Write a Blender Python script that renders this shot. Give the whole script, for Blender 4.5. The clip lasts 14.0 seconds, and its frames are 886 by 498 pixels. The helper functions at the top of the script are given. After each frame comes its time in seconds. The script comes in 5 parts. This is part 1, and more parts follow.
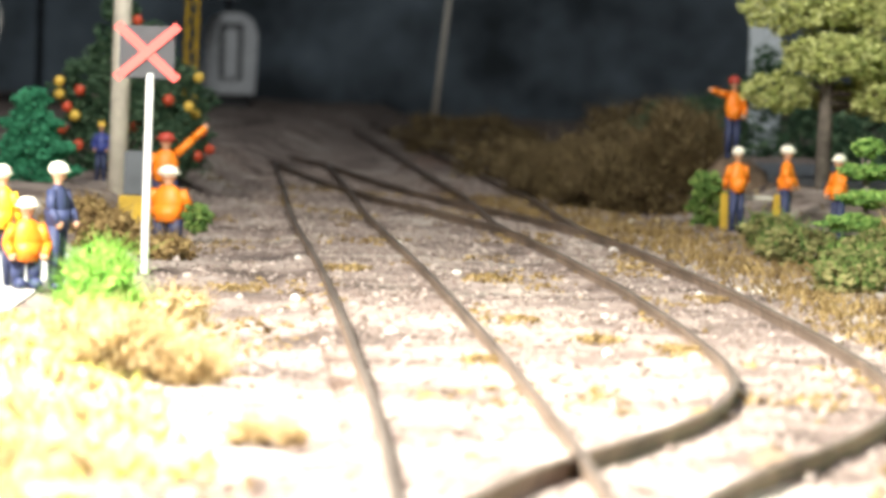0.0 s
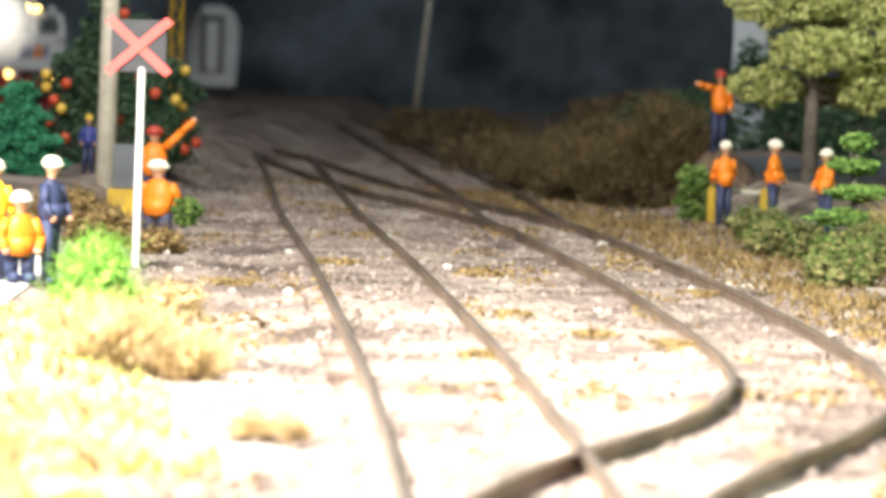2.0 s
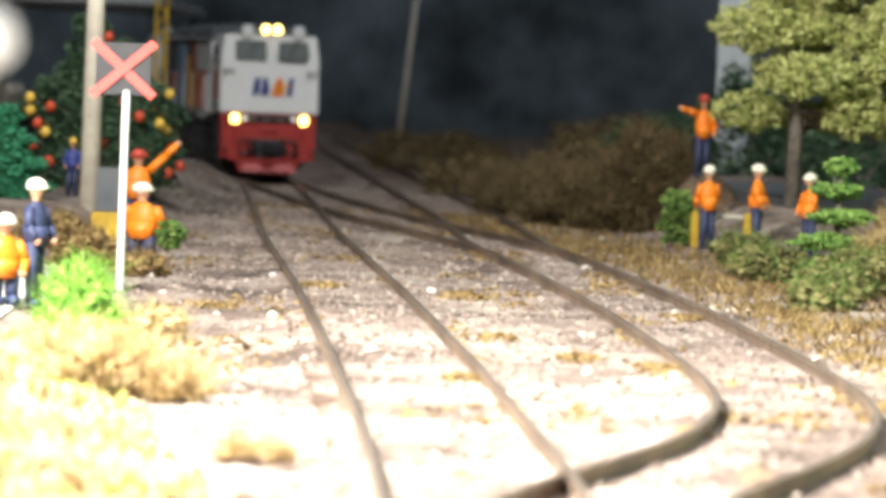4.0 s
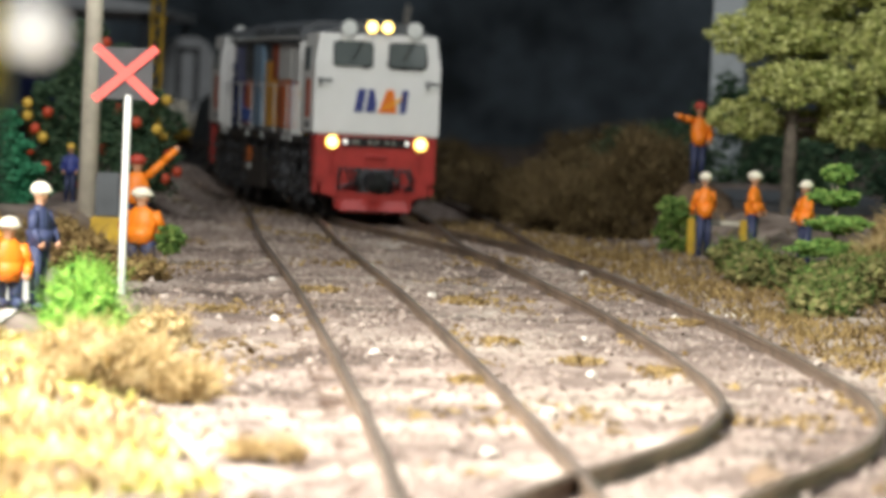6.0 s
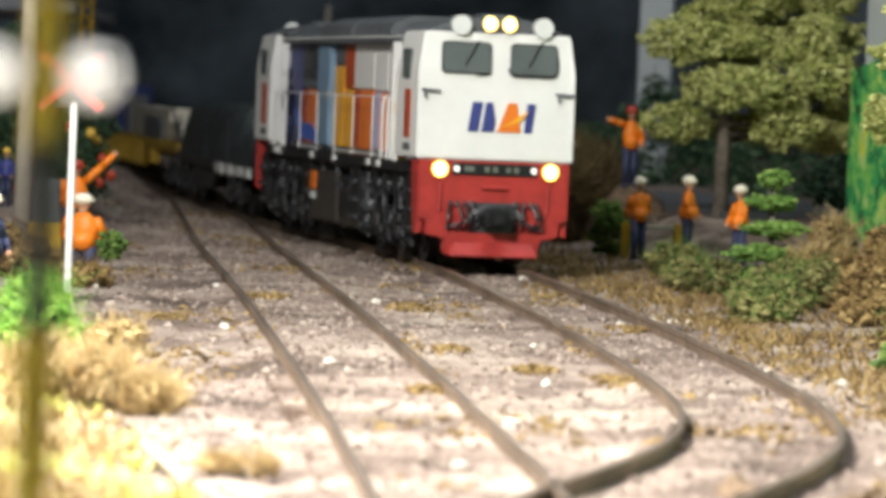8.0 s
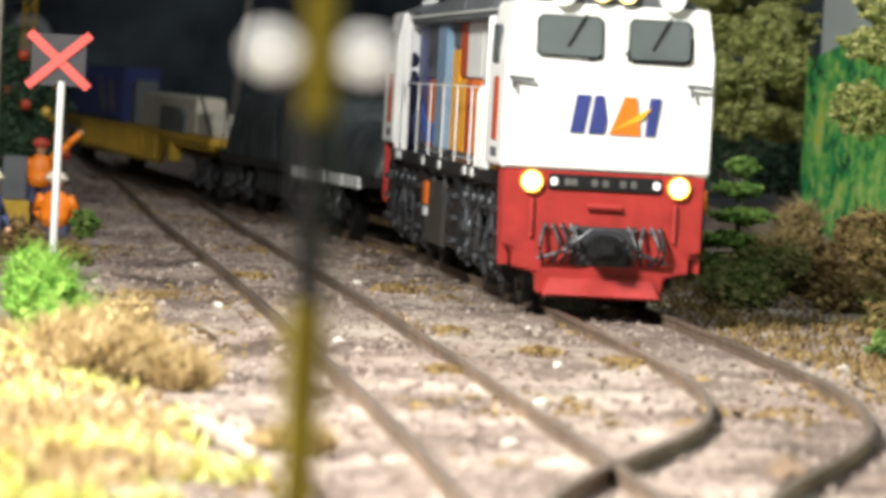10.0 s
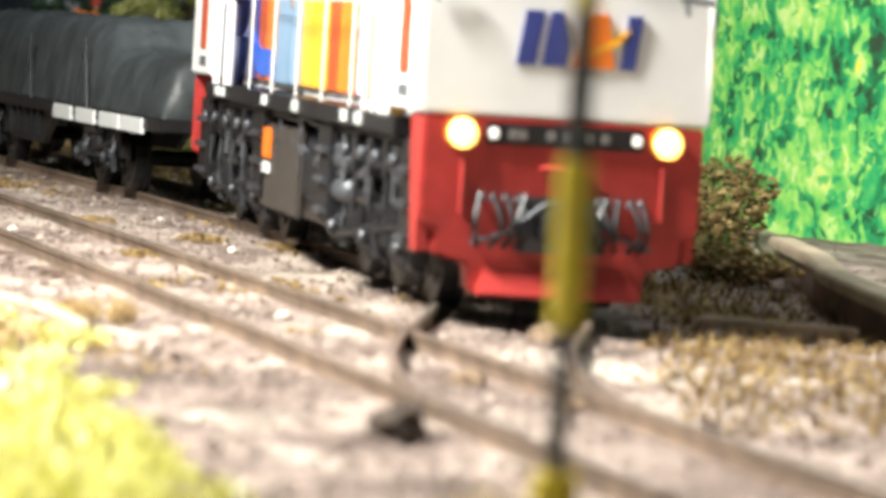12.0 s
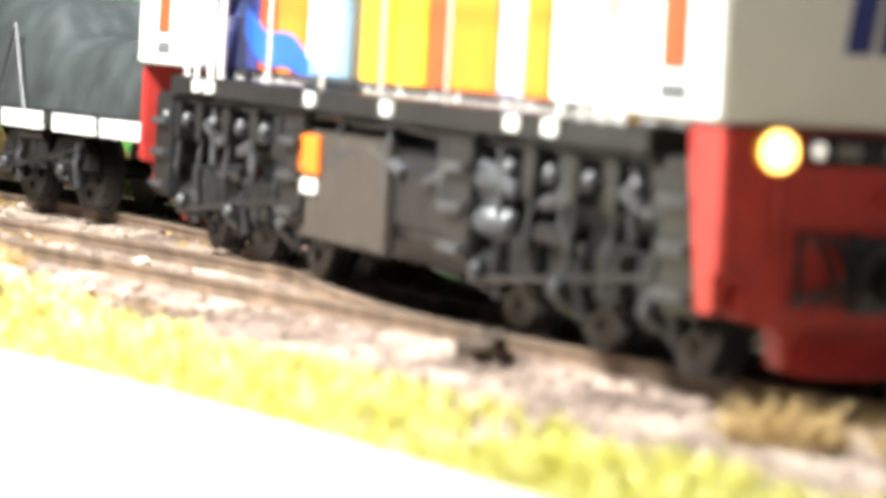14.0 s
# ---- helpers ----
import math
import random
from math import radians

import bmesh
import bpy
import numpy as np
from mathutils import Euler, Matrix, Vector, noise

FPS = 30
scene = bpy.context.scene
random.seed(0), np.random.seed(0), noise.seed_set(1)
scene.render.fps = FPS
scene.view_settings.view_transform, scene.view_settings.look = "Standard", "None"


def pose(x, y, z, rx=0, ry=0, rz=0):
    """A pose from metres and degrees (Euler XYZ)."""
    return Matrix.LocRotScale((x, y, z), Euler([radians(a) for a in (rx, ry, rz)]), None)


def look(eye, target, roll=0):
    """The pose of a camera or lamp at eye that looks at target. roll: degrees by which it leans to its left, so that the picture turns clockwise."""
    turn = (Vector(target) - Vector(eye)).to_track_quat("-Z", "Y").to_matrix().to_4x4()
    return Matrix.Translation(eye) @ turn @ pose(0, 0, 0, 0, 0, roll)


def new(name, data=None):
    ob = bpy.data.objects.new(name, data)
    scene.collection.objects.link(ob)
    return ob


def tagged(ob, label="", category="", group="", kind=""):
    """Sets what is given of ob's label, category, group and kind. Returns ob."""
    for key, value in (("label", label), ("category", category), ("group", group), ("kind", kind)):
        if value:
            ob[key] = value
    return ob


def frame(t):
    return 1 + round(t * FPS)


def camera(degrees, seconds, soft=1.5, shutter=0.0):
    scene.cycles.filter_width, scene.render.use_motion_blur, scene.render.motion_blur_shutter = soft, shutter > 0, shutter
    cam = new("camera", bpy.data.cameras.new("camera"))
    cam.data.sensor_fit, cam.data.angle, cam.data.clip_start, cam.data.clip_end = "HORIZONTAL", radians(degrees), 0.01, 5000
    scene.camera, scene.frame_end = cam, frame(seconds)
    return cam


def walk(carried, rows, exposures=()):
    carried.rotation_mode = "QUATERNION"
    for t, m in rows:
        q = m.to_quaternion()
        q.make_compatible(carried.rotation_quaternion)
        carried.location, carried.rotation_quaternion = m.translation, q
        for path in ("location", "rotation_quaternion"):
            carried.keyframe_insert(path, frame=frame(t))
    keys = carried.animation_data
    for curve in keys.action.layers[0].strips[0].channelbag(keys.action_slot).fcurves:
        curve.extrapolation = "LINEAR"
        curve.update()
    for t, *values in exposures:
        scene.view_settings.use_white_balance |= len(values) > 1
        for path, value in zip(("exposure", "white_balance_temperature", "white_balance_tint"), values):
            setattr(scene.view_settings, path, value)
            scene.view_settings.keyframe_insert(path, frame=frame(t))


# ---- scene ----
# A table-top model railway at about 1:87. Lengths below are millimetres, scaled on linking.
MM = 0.001
cam = camera(13.5, 14.0, 4.0)
cam.data.dof.use_dof, cam.data.dof.focus_distance, cam.data.dof.aperture_fstop = True, 0.60, 72.0


def aim(x, y, z, yaw, pitch, roll):
    a, b = radians(yaw), radians(pitch)
    way = Vector((-math.sin(a) * math.cos(b), math.cos(a) * math.cos(b), math.sin(b)))
    return look(Vector((x, y, z)), Vector((x, y, z)) + way, roll)


PATH = [
    (0.0, 0.0057, 0.0037, 0.0321, 0.94, -2.82, 2.04),
    (0.5, 0.0066, 0.0062, 0.0313, 0.92, -2.81, 2.07),
    (1.0, 0.0060, 0.0059, 0.0313, 0.91, -2.79, 2.03),
    (1.5, 0.0042, 0.0053, 0.0316, 0.89, -2.85, 2.11),
    (2.0, 0.0034, 0.0029, 0.0324, 0.58, -2.93, 2.11),
    (2.5, 0.0045, 0.0037, 0.0323, 0.32, -2.95, 2.09),
    (3.0, 0.0039, 0.0032, 0.0323, 0.33, -2.92, 2.11),
    (3.5, 0.0039, 0.0028, 0.0324, 0.33, -2.72, 2.19),
    (4.0, 0.0032, 0.0025, 0.0322, 0.33, -2.54, 2.25),
    (6.5, 0.0010, 0.0000, 0.0315, 0.11, -2.36, 2.41),
    (7.0, 0.0009, 0.0002, 0.0316, -0.04, -2.32, 2.41),
    (7.5, -0.0014, -0.0016, 0.0332, -0.72, -2.36, 2.39),
    (9.8, -0.0180, -0.0070, 0.0325, -2.63, -2.49, 3.00),
    (10.0, -0.0200, -0.0078, 0.0323, -2.96, -2.55, 3.16),
    (10.5, -0.0253, -0.0091, 0.0298, -4.00, -2.64, 3.56),
    (11.0, -0.0315, -0.0136, 0.0288, -6.39, -3.32, 3.79),
    (11.5, -0.0460, -0.0318, 0.0300, -9.31, -3.33, 3.82),
    (12.0, -0.0670, -0.0353, 0.0287, -13.24, -3.30, 3.62),
    (12.5, -0.0956, -0.0578, 0.0281, -17.30, -3.63, 3.61),
    (13.0, -0.1215, -0.0658, 0.0279, -20.17, -3.45, 3.49),
    (13.5, -0.1410, -0.0547, 0.0265, -24.00, -3.19, 3.15),
    (14.0, -0.1521, -0.0447, 0.0261, -26.77, -3.33, 3.12),
]
walk(cam, [(t, aim(*r)) for t, *r in PATH],
     exposures=[(0.0, 1.02), (4.2, 0.98), (6.3, 0.3), (7.7, 0.3), (10.0, -0.04), (10.8, 0.1), (11.5, -0.02), (12.6, 0.28), (14.0, 0.35)])

# ---- light: a work lamp over the near end of the layout, a dim room beyond ----
world = bpy.data.worlds.new("room")
scene.world = world
world.use_nodes = True
world.node_tree.nodes["Background"].inputs[0].default_value = (0.55, 0.68, 1.0, 1)
world.node_tree.nodes["Background"].inputs[1].default_value = 0.034


def lamp(name, where, target, size, watts, colour):
    data = bpy.data.lights.new(name, "AREA")
    data.shape, data.size, data.energy, data.color = "DISK", size, watts, colour
    ob = new(name, data)
    ob.matrix_world = look(Vector(where) * MM, Vector(target) * MM)
    return ob


lamp("work_lamp", (-150, 312, 225), (-5, 305, 0), 0.07, 3.8, (1.0, 0.97, 0.90))
# Added fill lamp with no known fixture; it lifts the dark walls and far end.
lamp("fill_lamp", (120, 300, 1240), (0, 700, 0), 0.5, 5.4, (0.95, 0.97, 1.0))


# ---- materials ----
def mat(name, colour, rough=0.7, metal=0.0, size=4.0, vary=0.35, bump=0.3, second=None, emit=None, spec=0.5):
    """A procedural surface: colour with grain of about `size` mm and blotches ten times as wide, and fine relief."""
    m = bpy.data.materials.new(name)
    m.use_nodes = True
    nt = m.node_tree
    b = nt.nodes["Principled BSDF"]
    b.inputs["Roughness"].default_value, b.inputs["Metallic"].default_value = rough, metal
    b.inputs["Specular IOR Level"].default_value = spec
    co = nt.nodes.new("ShaderNodeTexCoord")
    fine = nt.nodes.new("ShaderNodeTexNoise")
    fine.inputs["Scale"].default_value, fine.inputs["Detail"].default_value = 1000 / size, 5
    wide = nt.nodes.new("ShaderNodeTexNoise")
    wide.inputs["Scale"].default_value, wide.inputs["Detail"].default_value = 100 / size, 3
    for n in (fine, wide):
        nt.links.new(co.outputs["Object"], n.inputs["Vector"])
    add = nt.nodes.new("ShaderNodeMath")
    add.operation = "ADD"
    nt.links.new(fine.outputs["Fac"], add.inputs[0])
    nt.links.new(wide.outputs["Fac"], add.inputs[1])
    ramp = nt.nodes.new("ShaderNodeValToRGB")
    hi = second or tuple(min(1, v * (1 + vary)) for v in colour)
    lo = tuple(v * (1 - vary) for v in colour)
    ramp.color_ramp.elements[0].position, ramp.color_ramp.elements[1].position = 0.36, 0.64
    ramp.color_ramp.elements[0].color, ramp.color_ramp.elements[1].color = (*lo, 1), (*hi, 1)
    mid = ramp.color_ramp.elements.new(0.5)
    mid.color = (*colour, 1)
    half = nt.nodes.new("ShaderNodeMath")
    half.operation, half.inputs[1].default_value = "MULTIPLY", 0.5
    nt.links.new(add.outputs[0], half.inputs[0])
    nt.links.new(half.outputs[0], ramp.inputs[0])
    nt.links.new(ramp.outputs[0], b.inputs["Base Color"])
    if bump:
        bp = nt.nodes.new("ShaderNodeBump")
        bp.inputs["Strength"].default_value, bp.inputs["Distance"].default_value = bump, size * 0.15 * MM
        nt.links.new(fine.outputs["Fac"], bp.inputs["Height"])
        nt.links.new(bp.outputs[0], b.inputs["Normal"])
    if emit:
        b.inputs["Emission Color"].default_value = (*emit[:3], 1)
        b.inputs["Emission Strength"].default_value = emit[3]
    return m


def leafy(name, a, b_, c_):
    """Foam and fibre foliage: each fleck takes its own tone between three colours."""
    m = bpy.data.materials.new(name)
    m.use_nodes = True
    nt = m.node_tree
    b = nt.nodes["Principled BSDF"]
    b.inputs["Roughness"].default_value, b.inputs["Specular IOR Level"].default_value = 0.85, 0.2
    geo = nt.nodes.new("ShaderNodeNewGeometry")
    ramp = nt.nodes.new("ShaderNodeValToRGB")
    ramp.color_ramp.elements[0].color, ramp.color_ramp.elements[1].color = (*a, 1), (*c_, 1)
    ramp.color_ramp.elements.new(0.5).color = (*b_, 1)
    nt.links.new(geo.outputs["Random Per Island"], ramp.inputs[0])
    nt.links.new(ramp.outputs[0], b.inputs["Base Color"])
    return m


M = {
    "stone": leafy("ballast_stone", (0.15, 0.112, 0.093), (0.25, 0.195, 0.166), (0.44, 0.375, 0.325)),
    "pale_stone": mat("pale_stone", (0.66, 0.62, 0.55), 0.8, size=1.0, vary=0.2, bump=0.4),
    "rail": mat("rusty_rail", (0.17, 0.122, 0.088), 0.65, 0.2, size=3.0, vary=0.45, bump=0.3, second=(0.29, 0.205, 0.145)),
    "railhead": mat("worn_rail_head", (0.30, 0.25, 0.21), 0.4, 0.8, size=3.0, vary=0.3, bump=0.1),
    "sleeper": mat("wooden_sleeper", (0.15, 0.10, 0.075), 0.9, size=1.5, vary=0.5, bump=0.6),
    "asphalt": mat("pale_road", (0.62, 0.60, 0.57), 0.9, size=1.5, vary=0.15, bump=0.3),
    "dark": mat("dark_room", (0.16, 0.20, 0.23), 0.9, size=45, vary=0.75, bump=0.0),
    "white": mat("white_loco_paint", (0.80, 0.81, 0.80), 0.35, size=6, vary=0.05, bump=0.03),
    "red": mat("red_pilot_paint", (0.40, 0.035, 0.03), 0.45, size=3, vary=0.25, bump=0.06),
    "orange": mat("orange_panel", (0.80, 0.20, 0.02), 0.4, size=5, vary=0.12, bump=0.05),
    "brick": mat("dull_red_panel", (0.42, 0.07, 0.02), 0.45, size=5, vary=0.15, bump=0.05),
    "amber": mat("amber_panel", (0.85, 0.42, 0.03), 0.4, size=5, vary=0.12, bump=0.05),
    "steelblue": mat("steel_blue_panel", (0.20, 0.32, 0.46), 0.4, size=5, vary=0.12, bump=0.05),
    "navy": mat("navy_paint", (0.035, 0.05, 0.22), 0.5, size=4, vary=0.2, bump=0.05),
    "blue": mat("deep_blue_paint", (0.007, 0.020, 0.12), 0.45, size=5, vary=0.2, bump=0.05),
    "grey": mat("dark_grey_roof", (0.10, 0.11, 0.12), 0.6, size=5, vary=0.25, bump=0.1),
    "black": mat("black_underframe", (0.010, 0.0105, 0.012), 0.42, 0.0, size=2, vary=0.5, bump=0.3),
    "pipe": mat("oily_grey_pipe", (0.075, 0.08, 0.09), 0.45, 0.5, size=2, vary=0.4, bump=0.2),
    "metal": mat("worn_metal", (0.35, 0.35, 0.34), 0.35, 0.8, size=2, vary=0.2, bump=0.1),
    "glass": mat("grey_cab_glass", (0.115, 0.135, 0.135), 0.06, size=8, vary=0.2, bump=0.0),
    "lens_off": mat("milky_lens", (0.72, 0.75, 0.74), 0.2, size=2, vary=0.05, bump=0.0),
    "lamp_on": mat("glowing_headlight", (0.9, 0.8, 0.4), 0.3, size=2, vary=0.05, bump=0.0, emit=(1.0, 0.66, 0.16, 4.5)),
    "marker_on": mat("white_marker_lens", (0.9, 0.9, 0.9), 0.3, size=2, vary=0.05, bump=0.0, emit=(1.0, 0.95, 0.85, 0.6)),
    "drab": mat("dusty_brown_grey_steel", (0.045, 0.038, 0.032), 0.6, size=3, vary=0.35, bump=0.2),
    "lilac": mat("pale_lilac_panel", (0.46, 0.44, 0.62), 0.4, size=5, vary=0.12, bump=0.05),
    "cream": mat("cream_panel", (0.78, 0.72, 0.60), 0.4, size=5, vary=0.1, bump=0.05),
    "sash": mat("bright_blue_sash", (0.02, 0.11, 0.55), 0.4, size=4, vary=0.15, bump=0.05),
    "tarp": mat("grey_tarpaulin", (0.034, 0.041, 0.043), 0.5, size=7, vary=0.5, bump=0.8),
    "yellow": mat("yellow_wagon_paint", (0.52, 0.33, 0.02), 0.55, size=4, vary=0.25, bump=0.1),
    "beige": mat("beige_crate", (0.50, 0.47, 0.39), 0.7, size=4, vary=0.2, bump=0.1),
    "sign_red": mat("pale_red_sign_stroke", (0.85, 0.12, 0.10), 0.5, size=3, vary=0.1, bump=0.03),
    "sign_black": mat("charcoal_sign_board", (0.05, 0.05, 0.055), 0.6, size=3, vary=0.2, bump=0.05),
    "post_white": mat("white_sign_post", (0.80, 0.80, 0.77), 0.5, size=3, vary=0.1, bump=0.05),
    "concrete": mat("concrete_pole", (0.70, 0.64, 0.53), 0.8, size=3, vary=0.2, bump=0.2),
    "pole_yellow": mat("yellow_pole_band", (0.52, 0.40, 0.01), 0.5, size=3, vary=0.2, bump=0.05),
    "pole_black": mat("black_pole_band", (0.02, 0.02, 0.02), 0.5, size=3, vary=0.2, bump=0.05),
    "bark": mat("grey_bark", (0.20, 0.17, 0.14), 0.9, size=2, vary=0.4, bump=0.8),
    "jacket": mat("orange_work_jacket", (0.85, 0.22, 0.01), 0.5, size=2, vary=0.15, bump=0.15),
    "vest": mat("yellow_work_vest", (0.88, 0.48, 0.02), 0.5, size=2, vary=0.15, bump=0.15),
    "trouser": mat("navy_trousers", (0.03, 0.04, 0.10), 0.6, size=2, vary=0.3, bump=0.15),
    "helmet": mat("cream_helmet", (0.82, 0.76, 0.62), 0.4, size=2, vary=0.08, bump=0.0),
    "redcap": mat("red_cap", (0.42, 0.05, 0.03), 0.5, size=2, vary=0.1, bump=0.0),
    "skin": mat("painted_flesh", (0.50, 0.27, 0.16), 0.6, size=2, vary=0.1, bump=0.0),
    "coach": mat("grey_white_coach", (0.70, 0.72, 0.72), 0.6, size=10, vary=0.15, bump=0.05),
    "wood": mat("pale_timber", (0.48, 0.39, 0.28), 0.8, size=3, vary=0.3, bump=0.3),
    "soil": mat("dark_soil_clod", (0.05, 0.035, 0.025), 0.95, size=1.5, vary=0.5, bump=0.8),
    "earth": mat("brown_earth", (0.16, 0.11, 0.07), 0.95, size=3, vary=0.5, bump=0.8),
    "pine": leafy("dusty_green_needles", (0.16, 0.20, 0.055), (0.46, 0.49, 0.15), (0.78, 0.78, 0.36)),
    "deep": leafy("deep_green_needles", (0.022, 0.05, 0.028), (0.055, 0.11, 0.06), (0.13, 0.20, 0.11)),
    "teal": leafy("blue_green_needles", (0.015, 0.10, 0.05), (0.035, 0.20, 0.10), (0.08, 0.34, 0.18)),
    "fresh": leafy("fresh_green_foam", (0.06, 0.17, 0.03), (0.17, 0.38, 0.05), (0.38, 0.56, 0.12)),
    "young": leafy("young_green_foam", (0.06, 0.13, 0.03), (0.15, 0.28, 0.06), (0.32, 0.44, 0.12)),
    "olive": leafy("olive_brown_foam", (0.05, 0.055, 0.018), (0.15, 0.14, 0.05), (0.30, 0.27, 0.11)),
    "mid": leafy("mid_green_foam", (0.04, 0.09, 0.02), (0.10, 0.18, 0.04), (0.22, 0.30, 0.08)),
    "brown": leafy("dry_brown_fibre", (0.08, 0.05, 0.02), (0.20, 0.13, 0.05), (0.36, 0.26, 0.11)),
    "bracken": leafy("dark_dry_bracken", (0.05, 0.034, 0.016), (0.125, 0.088, 0.042), (0.24, 0.18, 0.085)),
    "tan": leafy("bleached_tan_fibre", (0.24, 0.16, 0.07), (0.46, 0.33, 0.15), (0.68, 0.54, 0.30)),
    "straw": leafy("straw_yellow_grass", (0.42, 0.40, 0.08), (0.70, 0.69, 0.20), (0.88, 0.88, 0.50)),
    "redfruit": mat("red_fruit", (0.62, 0.08, 0.03), 0.4, size=1, vary=0.1, bump=0.0),
    "yelfruit": mat("yellow_fruit", (0.80, 0.52, 0.08), 0.4, size=1, vary=0.1, bump=0.0),
}


def layout_ground():
    """Glued scenic ground: pinkish earth with grain, darker brown stretches and chalky pale patches."""
    m = bpy.data.materials.new("scenic_ground")
    m.use_nodes = True
    nt = m.node_tree
    b = nt.nodes["Principled BSDF"]
    b.inputs["Roughness"].default_value, b.inputs["Specular IOR Level"].default_value = 0.95, 0.2
    co = nt.nodes.new("ShaderNodeTexCoord")

    def fac(scale, detail, rough=0.6):
        n = nt.nodes.new("ShaderNodeTexNoise")
        n.inputs["Scale"].default_value, n.inputs["Detail"].default_value, n.inputs["Roughness"].default_value = scale, detail, rough
        nt.links.new(co.outputs["Object"], n.inputs["Vector"])
        return n.outputs["Fac"]

    def ramp(src, stops):
        r = nt.nodes.new("ShaderNodeValToRGB")
        r.color_ramp.elements[0].position, r.color_ramp.elements[0].color = stops[0][0], (*stops[0][1], 1)
        r.color_ramp.elements[1].position, r.color_ramp.elements[1].color = stops[-1][0], (*stops[-1][1], 1)
        for at_, c in stops[1:-1]:
            r.color_ramp.elements.new(at_).color = (*c, 1)
        nt.links.new(src, r.inputs[0])
        return r.outputs[0]

    def blend(kind, f, a, c):
        x = nt.nodes.new("ShaderNodeMixRGB")
        x.blend_type = kind
        if isinstance(f, float):
            x.inputs[0].default_value = f
        else:
            nt.links.new(f, x.inputs[0])
        nt.links.new(a, x.inputs[1])
        nt.links.new(c, x.inputs[2])
        return x.outputs[0]

    earth = ramp(fac(42, 7, 0.7), [(0.38, (0.092, 0.069, 0.058)), (0.46, (0.205, 0.158, 0.136)), (0.54, (0.315, 0.252, 0.218)), (0.66, (0.47, 0.405, 0.35))])
    chalk = ramp(fac(46, 5, 0.65), [(0.35, (0.60, 0.55, 0.47)), (0.65, (0.52, 0.44, 0.37))])
    where = ramp(fac(19, 7, 0.68), [(0.54, (0, 0, 0)), (0.63, (0.85, 0.85, 0.85))])
    grain = ramp(fac(420, 4), [(0.3, (0.62, 0.60, 0.58)), (0.7, (1.0, 1.0, 1.0))])
    base = blend("MULTIPLY", 0.8, blend("MIX", where, earth, chalk), grain)
    nt.links.new(base, b.inputs["Base Color"])
    bp = nt.nodes.new("ShaderNodeBump")
    bp.inputs["Strength"].default_value, bp.inputs["Distance"].default_value = 0.8, 0.8 * MM
    nt.links.new(fac(260, 6), bp.inputs["Height"])
    nt.links.new(bp.outputs[0], b.inputs["Normal"])
    return m


def painted_forest():
    """A hand-painted board: green dabs over dark gaps, with yellow-green lights."""
    m = bpy.data.materials.new("painted_forest")
    m.use_nodes = True
    nt = m.node_tree
    b = nt.nodes["Principled BSDF"]
    b.inputs["Roughness"].default_value = 0.6
    co = nt.nodes.new("ShaderNodeTexCoord")
    warp = nt.nodes.new("ShaderNodeTexNoise")
    warp.inputs["Scale"].default_value = 170
    mix = nt.nodes.new("ShaderNodeMixRGB")
    mix.blend_type, mix.inputs[0].default_value = "ADD", 0.012
    nt.links.new(co.outputs["Object"], mix.inputs[1])
    nt.links.new(co.outputs["Object"], warp.inputs["Vector"])
    nt.links.new(warp.outputs["Color"], mix.inputs[2])
    squash = nt.nodes.new("ShaderNodeMapping")
    squash.inputs["Scale"].default_value = (1.0, 1.0, 0.7)
    nt.links.new(mix.outputs[0], squash.inputs["Vector"])
    dab = nt.nodes.new("ShaderNodeTexVoronoi")
    dab.inputs["Scale"].default_value = 520
    nt.links.new(squash.outputs[0], dab.inputs["Vector"])
    big = nt.nodes.new("ShaderNodeTexNoise")
    big.inputs["Scale"].default_value, big.inputs["Detail"].default_value = 120, 12
    nt.links.new(co.outputs["Object"], big.inputs["Vector"])
    sep = nt.nodes.new("ShaderNodeSeparateColor")
    nt.links.new(dab.outputs["Color"], sep.inputs[0])
    m1 = nt.nodes.new("ShaderNodeMath")
    m1.operation, m1.inputs[1].default_value = "MULTIPLY", 0.24
    nt.links.new(sep.outputs[0], m1.inputs[0])
    m2 = nt.nodes.new("ShaderNodeMath")
    m2.operation, m2.inputs[1].default_value = "MULTIPLY", 0.86
    nt.links.new(big.outputs["Fac"], m2.inputs[0])
    add = nt.nodes.new("ShaderNodeMath")
    add.operation = "ADD"
    nt.links.new(m1.outputs[0], add.inputs[0])
    nt.links.new(m2.outputs[0], add.inputs[1])
    ramp = nt.nodes.new("ShaderNodeValToRGB")
    ramp.color_ramp.elements[0].position, ramp.color_ramp.elements[0].color = 0.36, (0.03, 0.07, 0.035, 1)
    ramp.color_ramp.elements[1].position, ramp.color_ramp.elements[1].color = 0.80, (0.80, 0.82, 0.06, 1)
    for at, col in ((0.42, (0.015, 0.20, 0.07)), (0.50, (0.03, 0.42, 0.14)), (0.57, (0.16, 0.60, 0.12)), (0.65, (0.38, 0.74, 0.16)), (0.72, (0.55, 0.80, 0.30))):
        ramp.color_ramp.elements.new(at).color = (*col, 1)
    nt.links.new(add.outputs[0], ramp.inputs[0])
    nt.links.new(ramp.outputs[0], b.inputs["Base Color"])
    return m


M["scenic"] = layout_ground()
M["forest"] = painted_forest()
M["sky"] = mat("painted_pale_sky", (0.55, 0.60, 0.62), 0.7, size=30, vary=0.1, bump=0.0)


